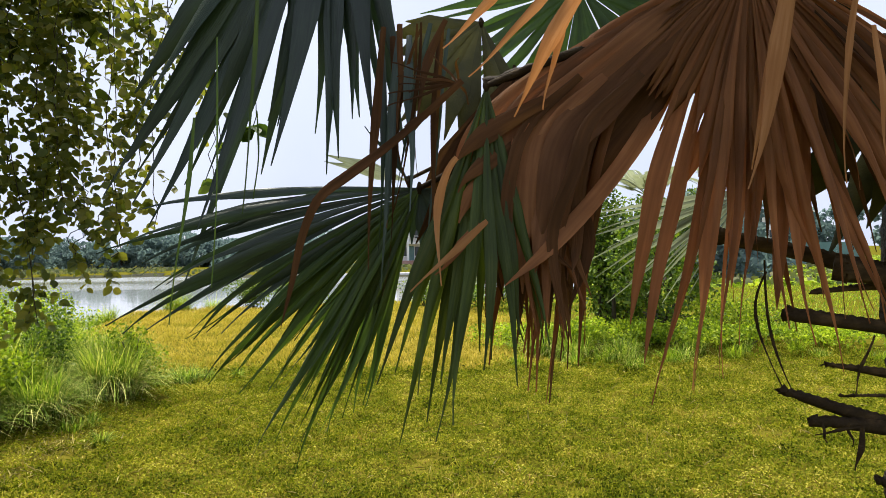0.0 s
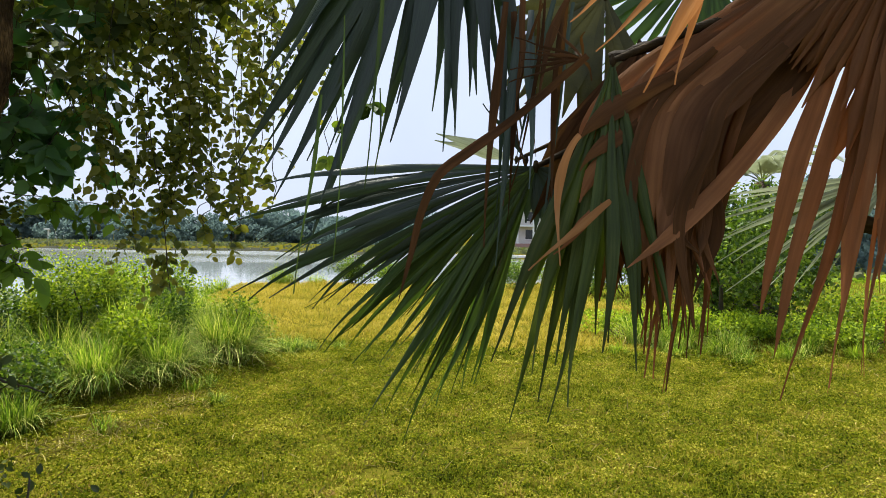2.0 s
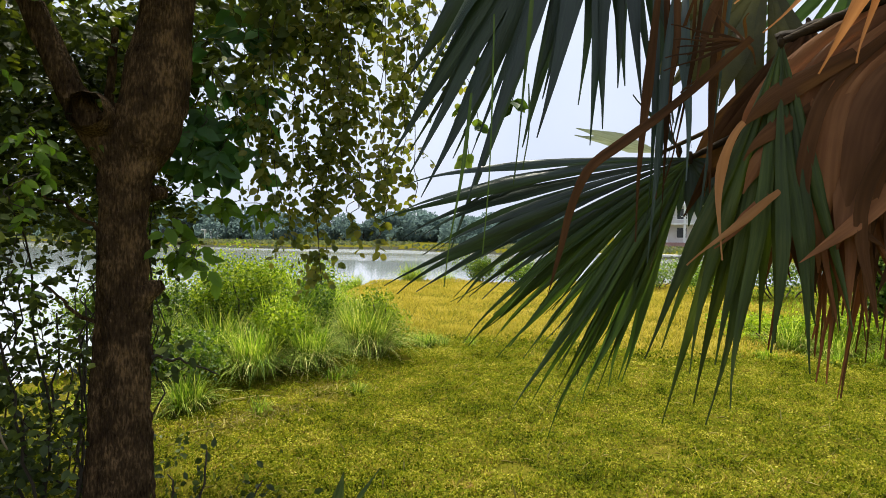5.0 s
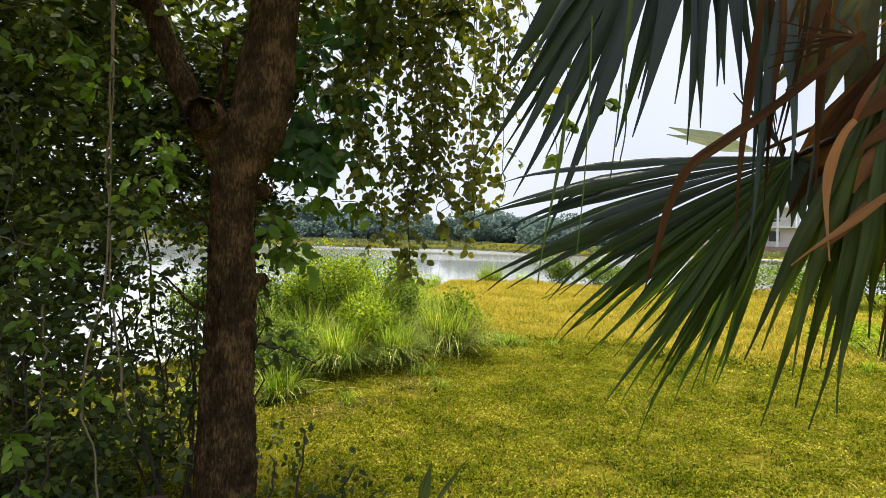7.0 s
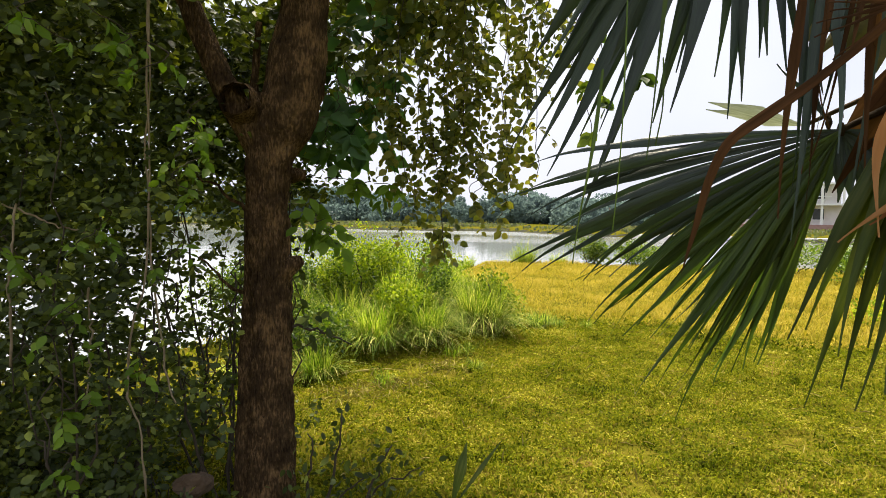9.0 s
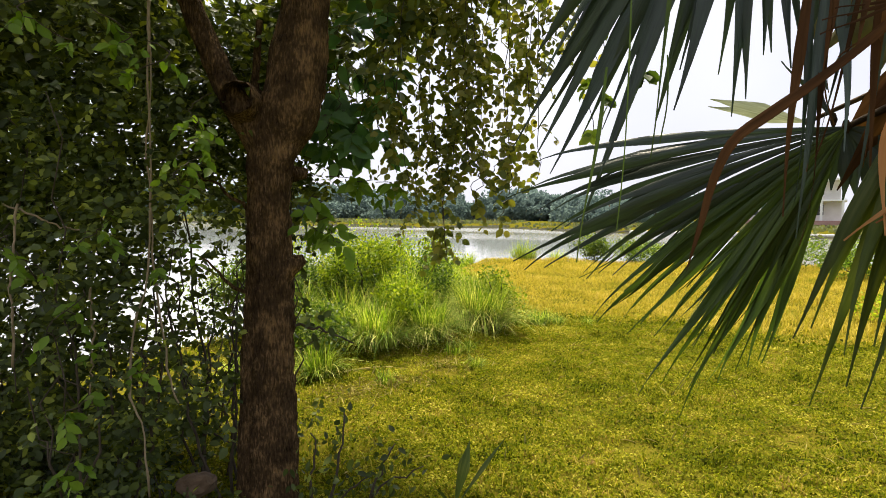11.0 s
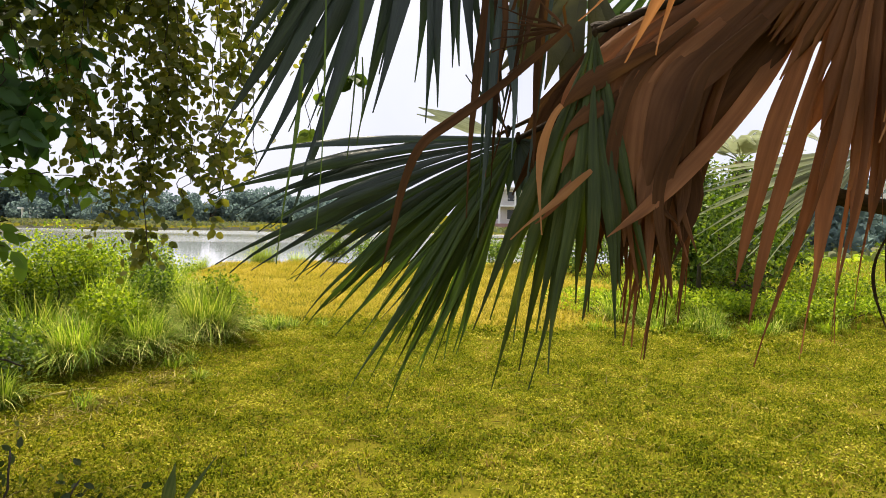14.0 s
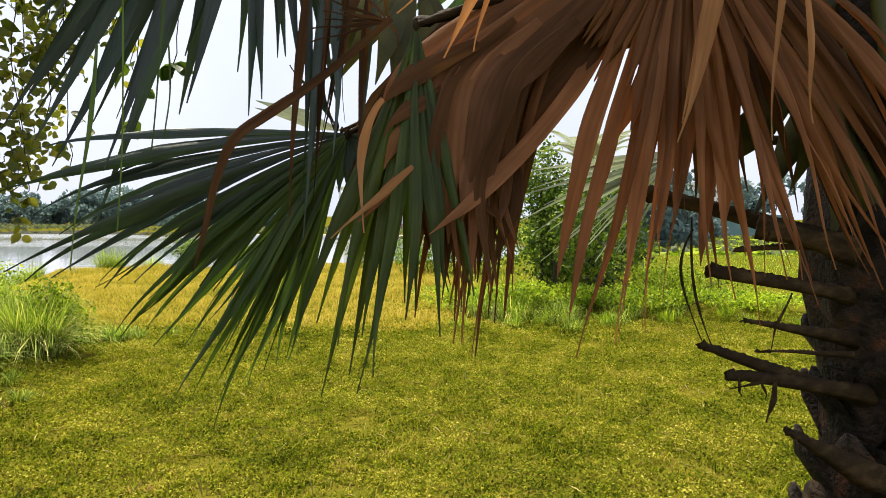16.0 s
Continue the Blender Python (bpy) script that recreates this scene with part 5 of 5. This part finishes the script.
# grass tussocks, weeds and bushes ----------------------------------------------------
def arching(name, roots, heights, widths, bend, heading, material, rs):
    """Long grass: each blade rises and bows over along its heading."""
    n = len(roots)
    a = heading + rs.normal(size=n) * 0.3
    lean = np.stack([np.cos(a), np.sin(a), np.zeros(n)], 1)
    side = np.stack([-np.sin(a), np.cos(a), np.zeros(n)], 1)
    b = (bend * rs.uniform(0.5, 1.5, n))[:, None]
    h, w = np.asarray(heights)[:, None], np.asarray(widths)[:, None] * 0.5
    v = []
    for s, wide in ((0, 0.8), (0.3, 1.0), (0.58, 0.85), (0.82, 0.5)):
        p = roots + lean * h * b * s ** 1.7 + np.array([[0, 0, 1.0]]) * h * (s - 0.62 * np.minimum(b, 1.3) * s ** 2.6)
        v += [p - side * w * wide, p + side * w * wide]
    v.append(roots + lean * h * b + np.array([[0, 0, 1.0]]) * h * (1 - 0.68 * np.minimum(b, 1.3)))
    k = (np.arange(n) * 9)[:, None]
    quads = np.concatenate([k + np.array([[j, j + 1, j + 3, j + 2]]) for j in (0, 2, 4)])
    return mesh_of(name, np.stack(v, 1).reshape(-1, 3), [quads, k + np.array([[6, 7, 8]])], material)


def tussock(x, y, radius, height, count, seed, material=None, label="tall arching tussock of green grass"):
    rs = np.random.default_rng(seed)
    a, q = rs.uniform(0, 6.283, count), radius * np.sqrt(rs.uniform(0, 1, count)) * 0.55
    p = on_ground(np.column_stack([x + q * np.cos(a), y + q * np.sin(a)]))
    z0 = float(ground_height(np.array([[x, y]]))[0])
    t = thing("grass_tussock", (x, y, z0), label, "grass", "tussocks")
    h = height * rs.uniform(0.55, 1.15, count)
    out = np.arctan2(p[:, 1] - y, p[:, 0] - x) + rs.normal(size=count) * 0.9
    third = count // 3
    for k in range(3):
        cut = slice(k * third, (k + 1) * third)
        part("tuft", arching("tuft", p[cut], h[cut] * (1.15, 1.05, 0.95)[k], rs.uniform(0.0035, 0.009, third), (0.35, 0.65, 1.0)[k], out[cut], material or M_TUSSOCK, rs), t)
    m = count // 16
    if m > 28:
        part("dry_tuft", blades("dry_tuft", p[:m] + rs.normal(size=(m, 3)) * np.array([0.05, 0.05, 0]), h[:m] * 0.6, rs.uniform(0.004, 0.008, m), 1.5, M_STRAW, rs), t, "dry straw-coloured blades at the foot")


def leafy_mound(name, x, y, rx, ry, h, n, size, seed, material, label, category="bush", stems=6, up=1.2):
    rs = np.random.default_rng(seed)
    z0 = float(ground_height(np.array([[x, y]]))[0])
    t = thing(name, (x, y, z0), label, category)
    lumps = [(rs.normal() * 0.5 * rx, rs.normal() * 0.5 * ry, rs.uniform(0.25, 0.8) * h, rs.uniform(0.3, 0.55)) for _ in range(11)]
    out = []
    for lx, ly, lz, r in lumps:
        m = n // 11
        u = rs.normal(size=(m, 3))
        u /= np.linalg.norm(u, axis=1)[:, None]
        q = u * (rs.uniform(0.2, 1, m) ** 0.5)[:, None] * np.array([rx * r * 1.2, ry * r * 1.2, h * r * 0.75]) + np.array([x + lx, y + ly, z0 + lz])
        out.append(q)
    p = np.concatenate(out)
    g = ground_height(p[:, :2])
    p[:, 2] = np.maximum(p[:, 2], g + rs.uniform(0.0, 0.12, len(p)))
    for j in range(stems):
        lx, ly, lz, r = lumps[j]
        part("stem", tube_mesh("stem", curve_points((x + lx * 0.3, y + ly * 0.3, z0 - 0.02), (x + lx, y + ly, z0 + lz), (0, 0, 0.03), 6, 0.02 * h, seed + j), list(np.linspace(0.018, 0.006, 7) * max(0.5, h)), M_DARKSTEM, 6), t)
    part("leaves", scatter("leaves", p, frames_of(len(p), up, rs), rs.uniform(0.7, 1.3, len(p)) * size, material, SMALL_V, SMALL_F, 1.1), t)


def build_plants():
    for i, (x, y, r, h, n) in enumerate(((-4.25, 5.0, 0.34, 0.62, 1300), (-3.95, 5.5, 0.32, 0.6, 1200), (-3.85, 6.5, 0.42, 0.75, 1800), (-4.5, 5.9, 0.45, 0.8, 1500), (-4.75, 5.1, 0.35, 0.7, 1000), (-4.1, 4.0, 0.2, 0.42, 500),
                                          (-4.9, 6.9, 0.5, 0.95, 1500), (-5.7, 6.1, 0.5, 1.0, 1300), (-4.3, 7.2, 0.45, 0.75, 1500), (-3.55, 7.6, 0.2, 0.34, 340), (-5.4, 7.9, 0.6, 1.0, 1500), (-4.5, 3.5, 0.18, 0.38, 400),
                                          (-6.4, 7.2, 0.6, 1.0, 1300), (-5.3, 4.8, 0.4, 0.75, 1000), (-6.2, 8.8, 0.7, 0.9, 1400), (-5.2, 9.0, 0.5, 0.7, 1000), (-7.2, 8.2, 0.7, 0.9, 1200))):
        tussock(x, y, r * 1.1, h * 0.85, n, 700 + i)
    ri = np.random.default_rng(57)
    for i in range(10):
        s = ri.uniform(0, 1)
        tussock(-3.75 + 0.5 * math.sin(7 * s) + ri.normal() * 0.22, 3.9 + 4.2 * s, 0.1 + 0.08 * ri.uniform(), ri.uniform(0.1, 0.2), 90, 830 + i, label="small loose tuft of grass at the lawn's edge")
    for i, (x, y, rx, ry, h, n) in enumerate(((-5.0, 5.9, 0.6, 0.55, 0.95, 3200), (-5.6, 5.2, 0.6, 0.6, 0.95, 2600), (-5.2, 7.0, 0.7, 0.6, 1.1, 3000), (-6.1, 6.6, 0.8, 0.8, 1.15, 2800), (-4.75, 4.4, 0.45, 0.4, 0.6, 1400), (-6.3, 5.3, 0.7, 0.7, 1.0, 2200), (-6.0, 8.0, 0.8, 0.7, 1.05, 2400), (-4.55, 6.3, 0.4, 0.35, 0.9, 1300), (-4.3, 5.4, 0.3, 0.3, 0.62, 800), (-3.95, 7.0, 0.35, 0.3, 0.75, 900))):
        leafy_mound("weed_clump", x, y, rx, ry, h, int(n * 2.5), 0.038, 720 + i, M_BUSH if i in (1, 4, 5, 7) else M_WEED, "dark green creeping weeds over the tussocks" if i in (1, 4, 5, 7) else "bright green leafy weeds growing through the tussocks", "weeds")
    # shore
    rs = np.random.default_rng(75)
    for i, (x, y, r, h, n) in enumerate(((-8.75, 18.3, 0.6, 0.85, 900), (-11.0, 16.6, 0.7, 0.7, 900), (-10.3, 17.1, 0.6, 0.6, 700), (-10.9, 15.3, 0.7, 0.7, 700), (-7.85, 18.9, 0.5, 0.6, 500))):
        tussock(x, y, r, h, n, 760 + i, M_WEED, "tuft of fresh green grass on the lake shore")
    for i, (x, y, rx, h, n) in enumerate(((-6.65, 19.0, 0.6, 0.9, 2600), (-5.35, 19.4, 0.7, 0.8, 2400), (-1.4, 18.5, 0.7, 0.9, 1800), (0.35, 17.2, 0.9, 1.0, 2400), (1.65, 17.6, 1.0, 1.1, 2600), (-0.2, 20.0, 1.0, 0.9, 1800))):
        leafy_mound("shore_bush", x, y, rx, rx, h, n, 0.07, 770 + i, M_BUSH, "low leafy bush at the edge of the lake")
    # the bank to the right
    leafy_mound("tall_bush", 2.15, 10.4, 0.8, 0.7, 2.5, 9500, 0.07, 780, M_BUSH, "tall dense green bush behind the lawn", stems=9, up=0.8)
    leafy_mound("tall_bush", 3.3, 11.6, 1.1, 0.9, 2.5, 8500, 0.075, 781, M_BUSH, "tall dense green bush behind the lawn", stems=9, up=0.8)
    for i, (x, y, rx, h, n) in enumerate(((1.6, 9.6, 0.7, 0.75, 2200), (2.6, 9.2, 0.8, 0.62, 2400), (3.6, 9.0, 0.8, 0.45, 2200), (4.6, 9.1, 0.8, 0.4, 2000), (4.2, 10.0, 0.9, 0.6, 2000), (0.9, 10.4, 0.7, 0.7, 1500))):
        leafy_mound("weed_bank", x, y, rx, 0.6, h * 0.65, int(n * 1.4), 0.046, 790 + i, M_WEED, "leafy weeds on the bank at the lawn's edge", "weeds")
    for i, (x, y, r, h, n) in enumerate(((1.4, 9.1, 0.4, 0.45, 600), (2.0, 8.85, 0.4, 0.36, 500), (2.9, 8.7, 0.3, 0.28, 300), (1.0, 9.6, 0.4, 0.5, 500))):
        tussock(x, y, r, h, n, 810 + i)
    for i in range(11):
        tussock(0.8 + 0.42 * i + rs.normal() * 0.2, 8.5 + rs.normal() * 0.28, 0.2, rs.uniform(0.1, 0.26), 160, 850 + i, (M_WEED, M_TUSSOCK)[i % 2], "fresh green grass tuft at the foot of the bank")


build_tree()
build_creepers()
build_undergrowth()
build_plants()


# the far side ---------------------------------------------------------------------------
def far_tree(x, y, h, w, seed, label="broad-crowned tree on the far shore with haze in its colour"):
    rs = np.random.default_rng(seed)
    z0 = float(ground_height(np.array([[x, y]]))[0])
    t = thing("tree", (x, y, z0), label, "tree", "far trees")
    part("trunk", tube_mesh("trunk", [(x, y, z0 - 0.1), (x + 0.1, y, z0 + h * 0.3), (x, y, z0 + h * 0.7)], [0.25, 0.2, 0.08], M_DARKSTEM, 7), t)
    out = []
    for _ in range(14):
        c = np.array([x + rs.normal() * w * 0.3, y + rs.normal() * w * 0.3, z0 + h * rs.uniform(0.02, 0.85)])
        u = rs.normal(size=(190, 3))
        u /= np.linalg.norm(u, axis=1)[:, None]
        out.append(c + u * np.array([w * 0.24, w * 0.24, h * 0.17]))
    p = np.concatenate(out)
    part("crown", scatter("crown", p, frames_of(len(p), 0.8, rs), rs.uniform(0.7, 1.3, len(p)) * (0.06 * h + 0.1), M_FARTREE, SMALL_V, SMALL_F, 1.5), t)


def build_far():
    rs = np.random.default_rng(90)
    line = [(-150, 92), (-95, 98), (-66, 80), (-45, 86), (-28, 78), (-16, 70)]
    for i in range(38):
        s = i / 37 * (len(line) - 1)
        k = min(int(s), len(line) - 2)
        q = np.array(line[k]) * (1 - (s - k)) + np.array(line[k + 1]) * (s - k)
        d = q / np.linalg.norm(q)
        q = q + d * (6 + rs.uniform(0, 22))
        h = np.linalg.norm(q) * rs.uniform(0.037, 0.055)
        far_tree(q[0], q[1], h, h * rs.uniform(1.0, 1.5), 900 + i)
    for i, (x, y, h) in enumerate(((11, 34, 4.5), (15, 40, 5), (8, 30, 3.5), (20, 48, 5), (33, 62, 6), (40, 60, 6))):
        far_tree(x, y, h, h * 0.9, 960 + i, "tree in the meadow behind the bushes")

    # grass on the far bank
    q = []
    for a, b in zip(LAKE[9:17], LAKE[10:18]):
        m = int(np.linalg.norm(b - a) * 130)
        u = rs.uniform(0, 1, m)[:, None]
        away = np.array([b[1] - a[1], -(b[0] - a[0])])
        away = away / np.linalg.norm(away)
        q.append(a + (b - a) * u + away * rs.uniform(-24, 24, (m, 1)))
    q = np.concatenate(q)
    q = q[lake_distance(q) > 0.4]
    p = on_ground(q)
    n = len(p)
    tagged(new("bank_grass", blades("bank_grass", p, rng.uniform(0.12, 0.5, n), rng.uniform(0.15, 0.4, n), 0.6, M_FARGRASS)), "rough grass on the far bank of the lake", "grass", kind="stuff")

    # a low bare bank along the far waterline
    edge = [LAKE[i] for i in range(11, 18)]
    v, f = [], []
    for i, (a, b) in enumerate(zip(edge[:-1], edge[1:])):
        m = 14
        away = np.array([b[1] - a[1], -(b[0] - a[0])])
        away = away / np.linalg.norm(away)
        if lake_distance((a * 0.5 + b * 0.5 + away)[None])[0] < 0:
            away = -away
        for k in range(m + 1):
            q = a + (b - a) * k / m
            rise = -0.3 + 0.12 * rs.uniform()
            for off, z in ((-0.6, -0.7), (0.2, -0.42), (0.9, rise), (3.5, -0.1)):
                w2 = q + away * (off + 0.25 * rs.normal())
                v.append((w2[0], w2[1], z))
    rows_n = len(v) // 4
    for r_ in range(rows_n - 1):
        if (r_ + 1) % 15:
            for c in range(3):
                a0 = r_ * 4 + c
                f.append((a0, a0 + 1, a0 + 5, a0 + 4))
    tagged(new("far_bank", mesh_of("far_bank", np.array(v), np.array(f), M_MUD)), "low bare earth bank along the far waterline", "bank", kind="structure")


def pole(x, y, h):
    z0 = float(ground_height(np.array([[x, y]]))[0])
    t = thing("lamp_pole", (x, y, z0), "tall white pole on the far shore", "pole", "poles")
    part("shaft", tube_mesh("shaft", [(x, y, z0 - 0.2), (x, y, z0 + h * 0.5), (x, y, z0 + h)], [0.16, 0.14, 0.1], M_WHITE, 10), t)
    part("foot", box_mesh("foot", (x - 0.3, y - 0.3, z0 - 0.2), (x + 0.3, y + 0.3, z0 + 0.25), M_WALL, 0.03), t)


def lake_house():
    """Two storeys with open balconies on white posts, at the head of the lake."""
    x0, x1, y0, y1 = -11.2, -0.2, 90.0, 98.0
    t = thing("house", (x0, y0, 0), "two-storey pale house with white balcony posts by the lake", "house")
    part("plinth", box_mesh("plinth", (x0 - 0.5, y0 - 2.0, -0.3), (x1 + 0.5, y1, 0.55), M_PINK, 0.03), t, "red-brown brick plinth")
    part("wall", box_mesh("wall", (x0, y0, 0.55), (x1, y1, 2.9), M_WALL), t)
    part("wall", box_mesh("wall", (x0 + 0.3, y0 + 0.2, 3.1), (x1 - 0.3, y1, 5.4), M_WALL), t)
    part("floor_slab", box_mesh("floor_slab", (x0 - 0.4, y0 - 1.8, 2.9), (x1 + 0.4, y1, 3.1), M_WHITE, 0.02), t)
    part("roof", box_mesh("roof", (x0 - 0.5, y0 - 1.9, 5.4), (x1 + 0.5, y1 + 0.3, 5.65), M_WHITE, 0.02), t)
    for i in range(6):
        x = x0 + (x1 - x0) * i / 5
        for z0, z1 in ((0.55, 2.9), (3.1, 5.4)):
            part("post", box_mesh("post", (x - 0.14, y0 - 1.7, z0), (x + 0.14, y0 - 1.42, z1), M_WHITE, 0.015), t)
    for i in range(4):
        x = x0 + 1.2 + i * 2.4
        for z0 in (1.2, 3.7):
            w = part("window", box_mesh("window", (x - 0.6, y0 - 0.03 + (0.2 if z0 > 3 else 0), z0), (x + 0.6, y0 + 0.12 + (0.2 if z0 > 3 else 0), z0 + 1.3), M_DARKGLASS), t)
            part("sill", box_mesh("sill", (x - 0.7, y0 - 0.12 + (0.2 if z0 > 3 else 0), z0 - 0.1), (x + 0.7, y0 + 0.1 + (0.2 if z0 > 3 else 0), z0 - 0.01), M_WHITE), w)
    for i in range(5):
        x = x0 + 0.3 + i * 2.0
        part("railing", box_mesh("railing", (x, y0 - 1.62, 3.95), (x + 1.5, y0 - 1.56, 4.02), M_WHITE), t)
    part("door", box_mesh("door", (x0 + 2.0, y0 - 0.05, 0.57), (x0 + 2.9, y0 + 0.1, 2.6), M_TEAL), t, "teal door")
    e = tagged(new("embankment", box_mesh("embankment", (-16, 55.6, -0.9), (7, 56.4, -0.1), M_WALL, 0.05)), "pale concrete edge of the lake", "embankment", kind="structure")


def far_fence():
    t = thing("sheet_fence", (22, 52, 0), "blue-green sheet fence with white posts across the meadow", "fence")
    for i in range(4):
        x = 23 + i * 2.2
        y = 52 + i * 0.4
        part("panel", box_mesh("panel", (x + 0.06, y, 0.05), (x + 2.14, y + 0.06, 1.9), M_TEAL, 0.01), t)
        part("post", box_mesh("post", (x - 0.09, y - 0.16, -0.1), (x + 0.09, y + 0.02, 2.1), M_WHITE, 0.02), t)
    b = thing("apartment_building", (46, 110, 0), "distant white building with rows of dark windows", "building")
    part("wall", box_mesh("wall", (42, 110, 0), (58, 120, 7.5), M_WALL), b)
    part("roof", box_mesh("roof", (41.6, 109.6, 7.5), (58.4, 120.4, 7.9), M_WHITE), b)
    for i in range(6):
        for z0 in (1.0, 3.2, 5.4):
            part("window", box_mesh("window", (43 + i * 2.5, 109.94, z0), (44.3 + i * 2.5, 110.1, z0 + 1.3), M_DARKGLASS), b)
    h = thing("shore_hut", (-85.4, 91.3, 0), "small white open hut on the far shore", "hut")
    for dx in (0, 1.5, 3.0):
        part("post", box_mesh("post", (-85.4 + dx, 91.3, -0.2), (-85.1 + dx, 91.6, 1.7), M_WHITE), h)
    part("roof", box_mesh("roof", (-85.8, 90.9, 1.7), (-81.9, 93, 1.95), M_WHITE, 0.03), h)


def date_palm(x, y, trunk_h, seed):
    rs = np.random.default_rng(seed)
    t = thing("date_palm", (x, y, float(ground_height(np.array([[x, y]]))[0])), "feather-leaved date palm rising behind the bush", "palm tree")
    part("trunk", tube_mesh("trunk", [(x, y, -0.1), (x, y, trunk_h * 0.5), (x, y, trunk_h)], [0.2, 0.17, 0.15], M_BOOT, 14, 0.08, seed), t)
    for k in range(16):
        a = k * 2.4 + rs.normal() * 0.2
        out = Vector((math.cos(a), math.sin(a), 0))
        reach, rise = rs.uniform(1.0, 1.5), rs.uniform(0.5, 1.2)
        pts = [Vector((x, y, trunk_h)) + out * reach * s + Vector((0, 0, rise * 1.9 * s - rise * 1.5 * s * s)) for s in np.linspace(0, 1, 12)]
        fr = part("frond", tube_mesh("frond", pts, list(np.linspace(0.016, 0.004, 12)), M_FRONDLIT, 5), t)
        c = np.array([tuple(q) for q in pts])
        m = 90
        s = np.linspace(0.15, 1, m)
        p = np.stack([np.interp(s, np.linspace(0, 1, 12), c[:, i]) for i in range(3)], 1)
        side = np.cross(np.array(out), (0, 0, 1.0)) * 1.0
        fwd = np.array(out)[None] * 0.75 + side[None] * np.where(np.arange(m) % 2, 1, -1)[:, None] + np.array([[0, 0, 0.15]])
        fwd /= np.linalg.norm(fwd, axis=1)[:, None]
        nor = np.tile(np.array([[0, 0, 1.0]]), (m, 1))
        sd = np.cross(fwd, nor)
        sd /= np.linalg.norm(sd, axis=1)[:, None]
        part("feather", scatter("feather", p, np.stack([sd, fwd, np.cross(sd, fwd)], 2), 0.3 * (1 - 0.5 * s), M_FRONDLIT, SMALL_V, SMALL_F, 0.12), fr)


build_far()
pole(-72.2, 98.4, 6.0)
pole(-45.4, 98, 5.0)
lake_house()
far_fence()
date_palm(3.7, 13.6, 2.7, 5)


# small things near the tree and on the lawn ------------------------------------------------
def small_things():
    t = thing("palm_seedling", (-1.808, 2.560, 0.073), "young fan palm shoot with two stiff folded leaves", "palm seedling")
    a = Vector((-1.821, 2.549, 0.022))
    for tip, w in (((-1.760, 2.608, 0.379), 0.035), ((-1.631, 2.745, 0.372), 0.014), ((-1.876, 2.464, 0.156), 0.012)):
        tip = Vector(tip)
        part("leaf", leaflet_mesh("leaf", a, (a + tip) / 2 + Vector((0.01, 0, 0.03)), tip, w, 0.6, (0, -1, 0), M_FRONDOLD, 0.5, 0.2), t)
    rs = np.random.default_rng(12)
    t = thing("fallen_twig", (-3.9, 4.4, 0.02), "dry fallen twig lying on the lawn", "twig")
    part("stem", tube_mesh("stem", curve_points((-4.1, 4.2, 0.03), (-3.75, 4.62, 0.06), (0, 0, 0.03), 8, 0.008, 3), [0.012] * 9, M_STRAW, 6), t)
    t = thing("side_twig", (-2.424, 2.117, 0.959), "thin dark twig growing from the trunk", "twig")
    part("stem", tube_mesh("stem", curve_points((-2.455, 2.098, 0.973), (-2.274, 2.321, 0.867), (0, 0, 0.02), 10, 0.006, 4), list(np.linspace(0.008, 0.003, 11)), M_DARKSTEM, 6), t)
    p = np.array((-2.400, 2.158, 0.998)) + rs.normal(size=(16, 3)) * 0.05
    part("leaves", scatter("leaves", p, frames_of(16, 0.5, rs), 0.06, M_SHRUB), t)
    # low dark brush at the foot of the tree
    for k, (foot, head) in enumerate((((-2.321, 2.017, 0.214), (-2.343, 2.078, 0.465)), ((-2.252, 2.059, 0.188), (-2.240, 2.206, 0.560)), ((-2.298, 2.031, 0.193), (-1.901, 2.398, 0.287)), ((-2.161, 2.115, 0.184), (-2.022, 2.330, 0.397)), ((-2.352, 1.938, 0.182), (-2.042, 2.136, 0.296)))):
        foot, head = Vector(foot), Vector(head)
        t = thing("brush", (foot.x, foot.y, 0.0), "low dark brush with small leaves at the foot of the tree", "brush", "brush by the tree")
        foot.z = -0.02
        part("stem", tube_mesh("stem", curve_points(foot, head, (0.03, 0, 0.04), 10, 0.012, 70 + k), list(np.linspace(0.009, 0.003, 11)), M_DARKSTEM, 6), t)
        m = 45
        p = np.array([tuple(foot.lerp(head, s)) for s in rs.uniform(0.25, 1.05, m)]) + rs.normal(size=(m, 3)) * np.array([0.06, 0.06, 0.05])
        p[:, 2] = np.maximum(p[:, 2], 0.02)
        part("leaves", scatter("leaves", p, frames_of(m, 0.8, rs), rs.uniform(0.03, 0.055, m), M_SHRUB), t)
    bm = bmesh.new()
    bmesh.ops.create_icosphere(bm, subdivisions=3, radius=1)
    for v in bm.verts:
        k = 1 + 0.35 * noise.noise(v.co * 1.7)
        v.co = Vector((v.co.x * 0.08 * k, v.co.y * 0.08 * k, v.co.z * 0.05 * k)) + Vector((-2.586, 1.626, 0.320))
    me = bpy.data.meshes.new("clod")
    bm.to_mesh(me)
    bm.free()
    me.materials.append(M_ROCK)
    tagged(new("clod", me), "brown clod of earth and litter under the shrubs", "earth clod")


small_things()
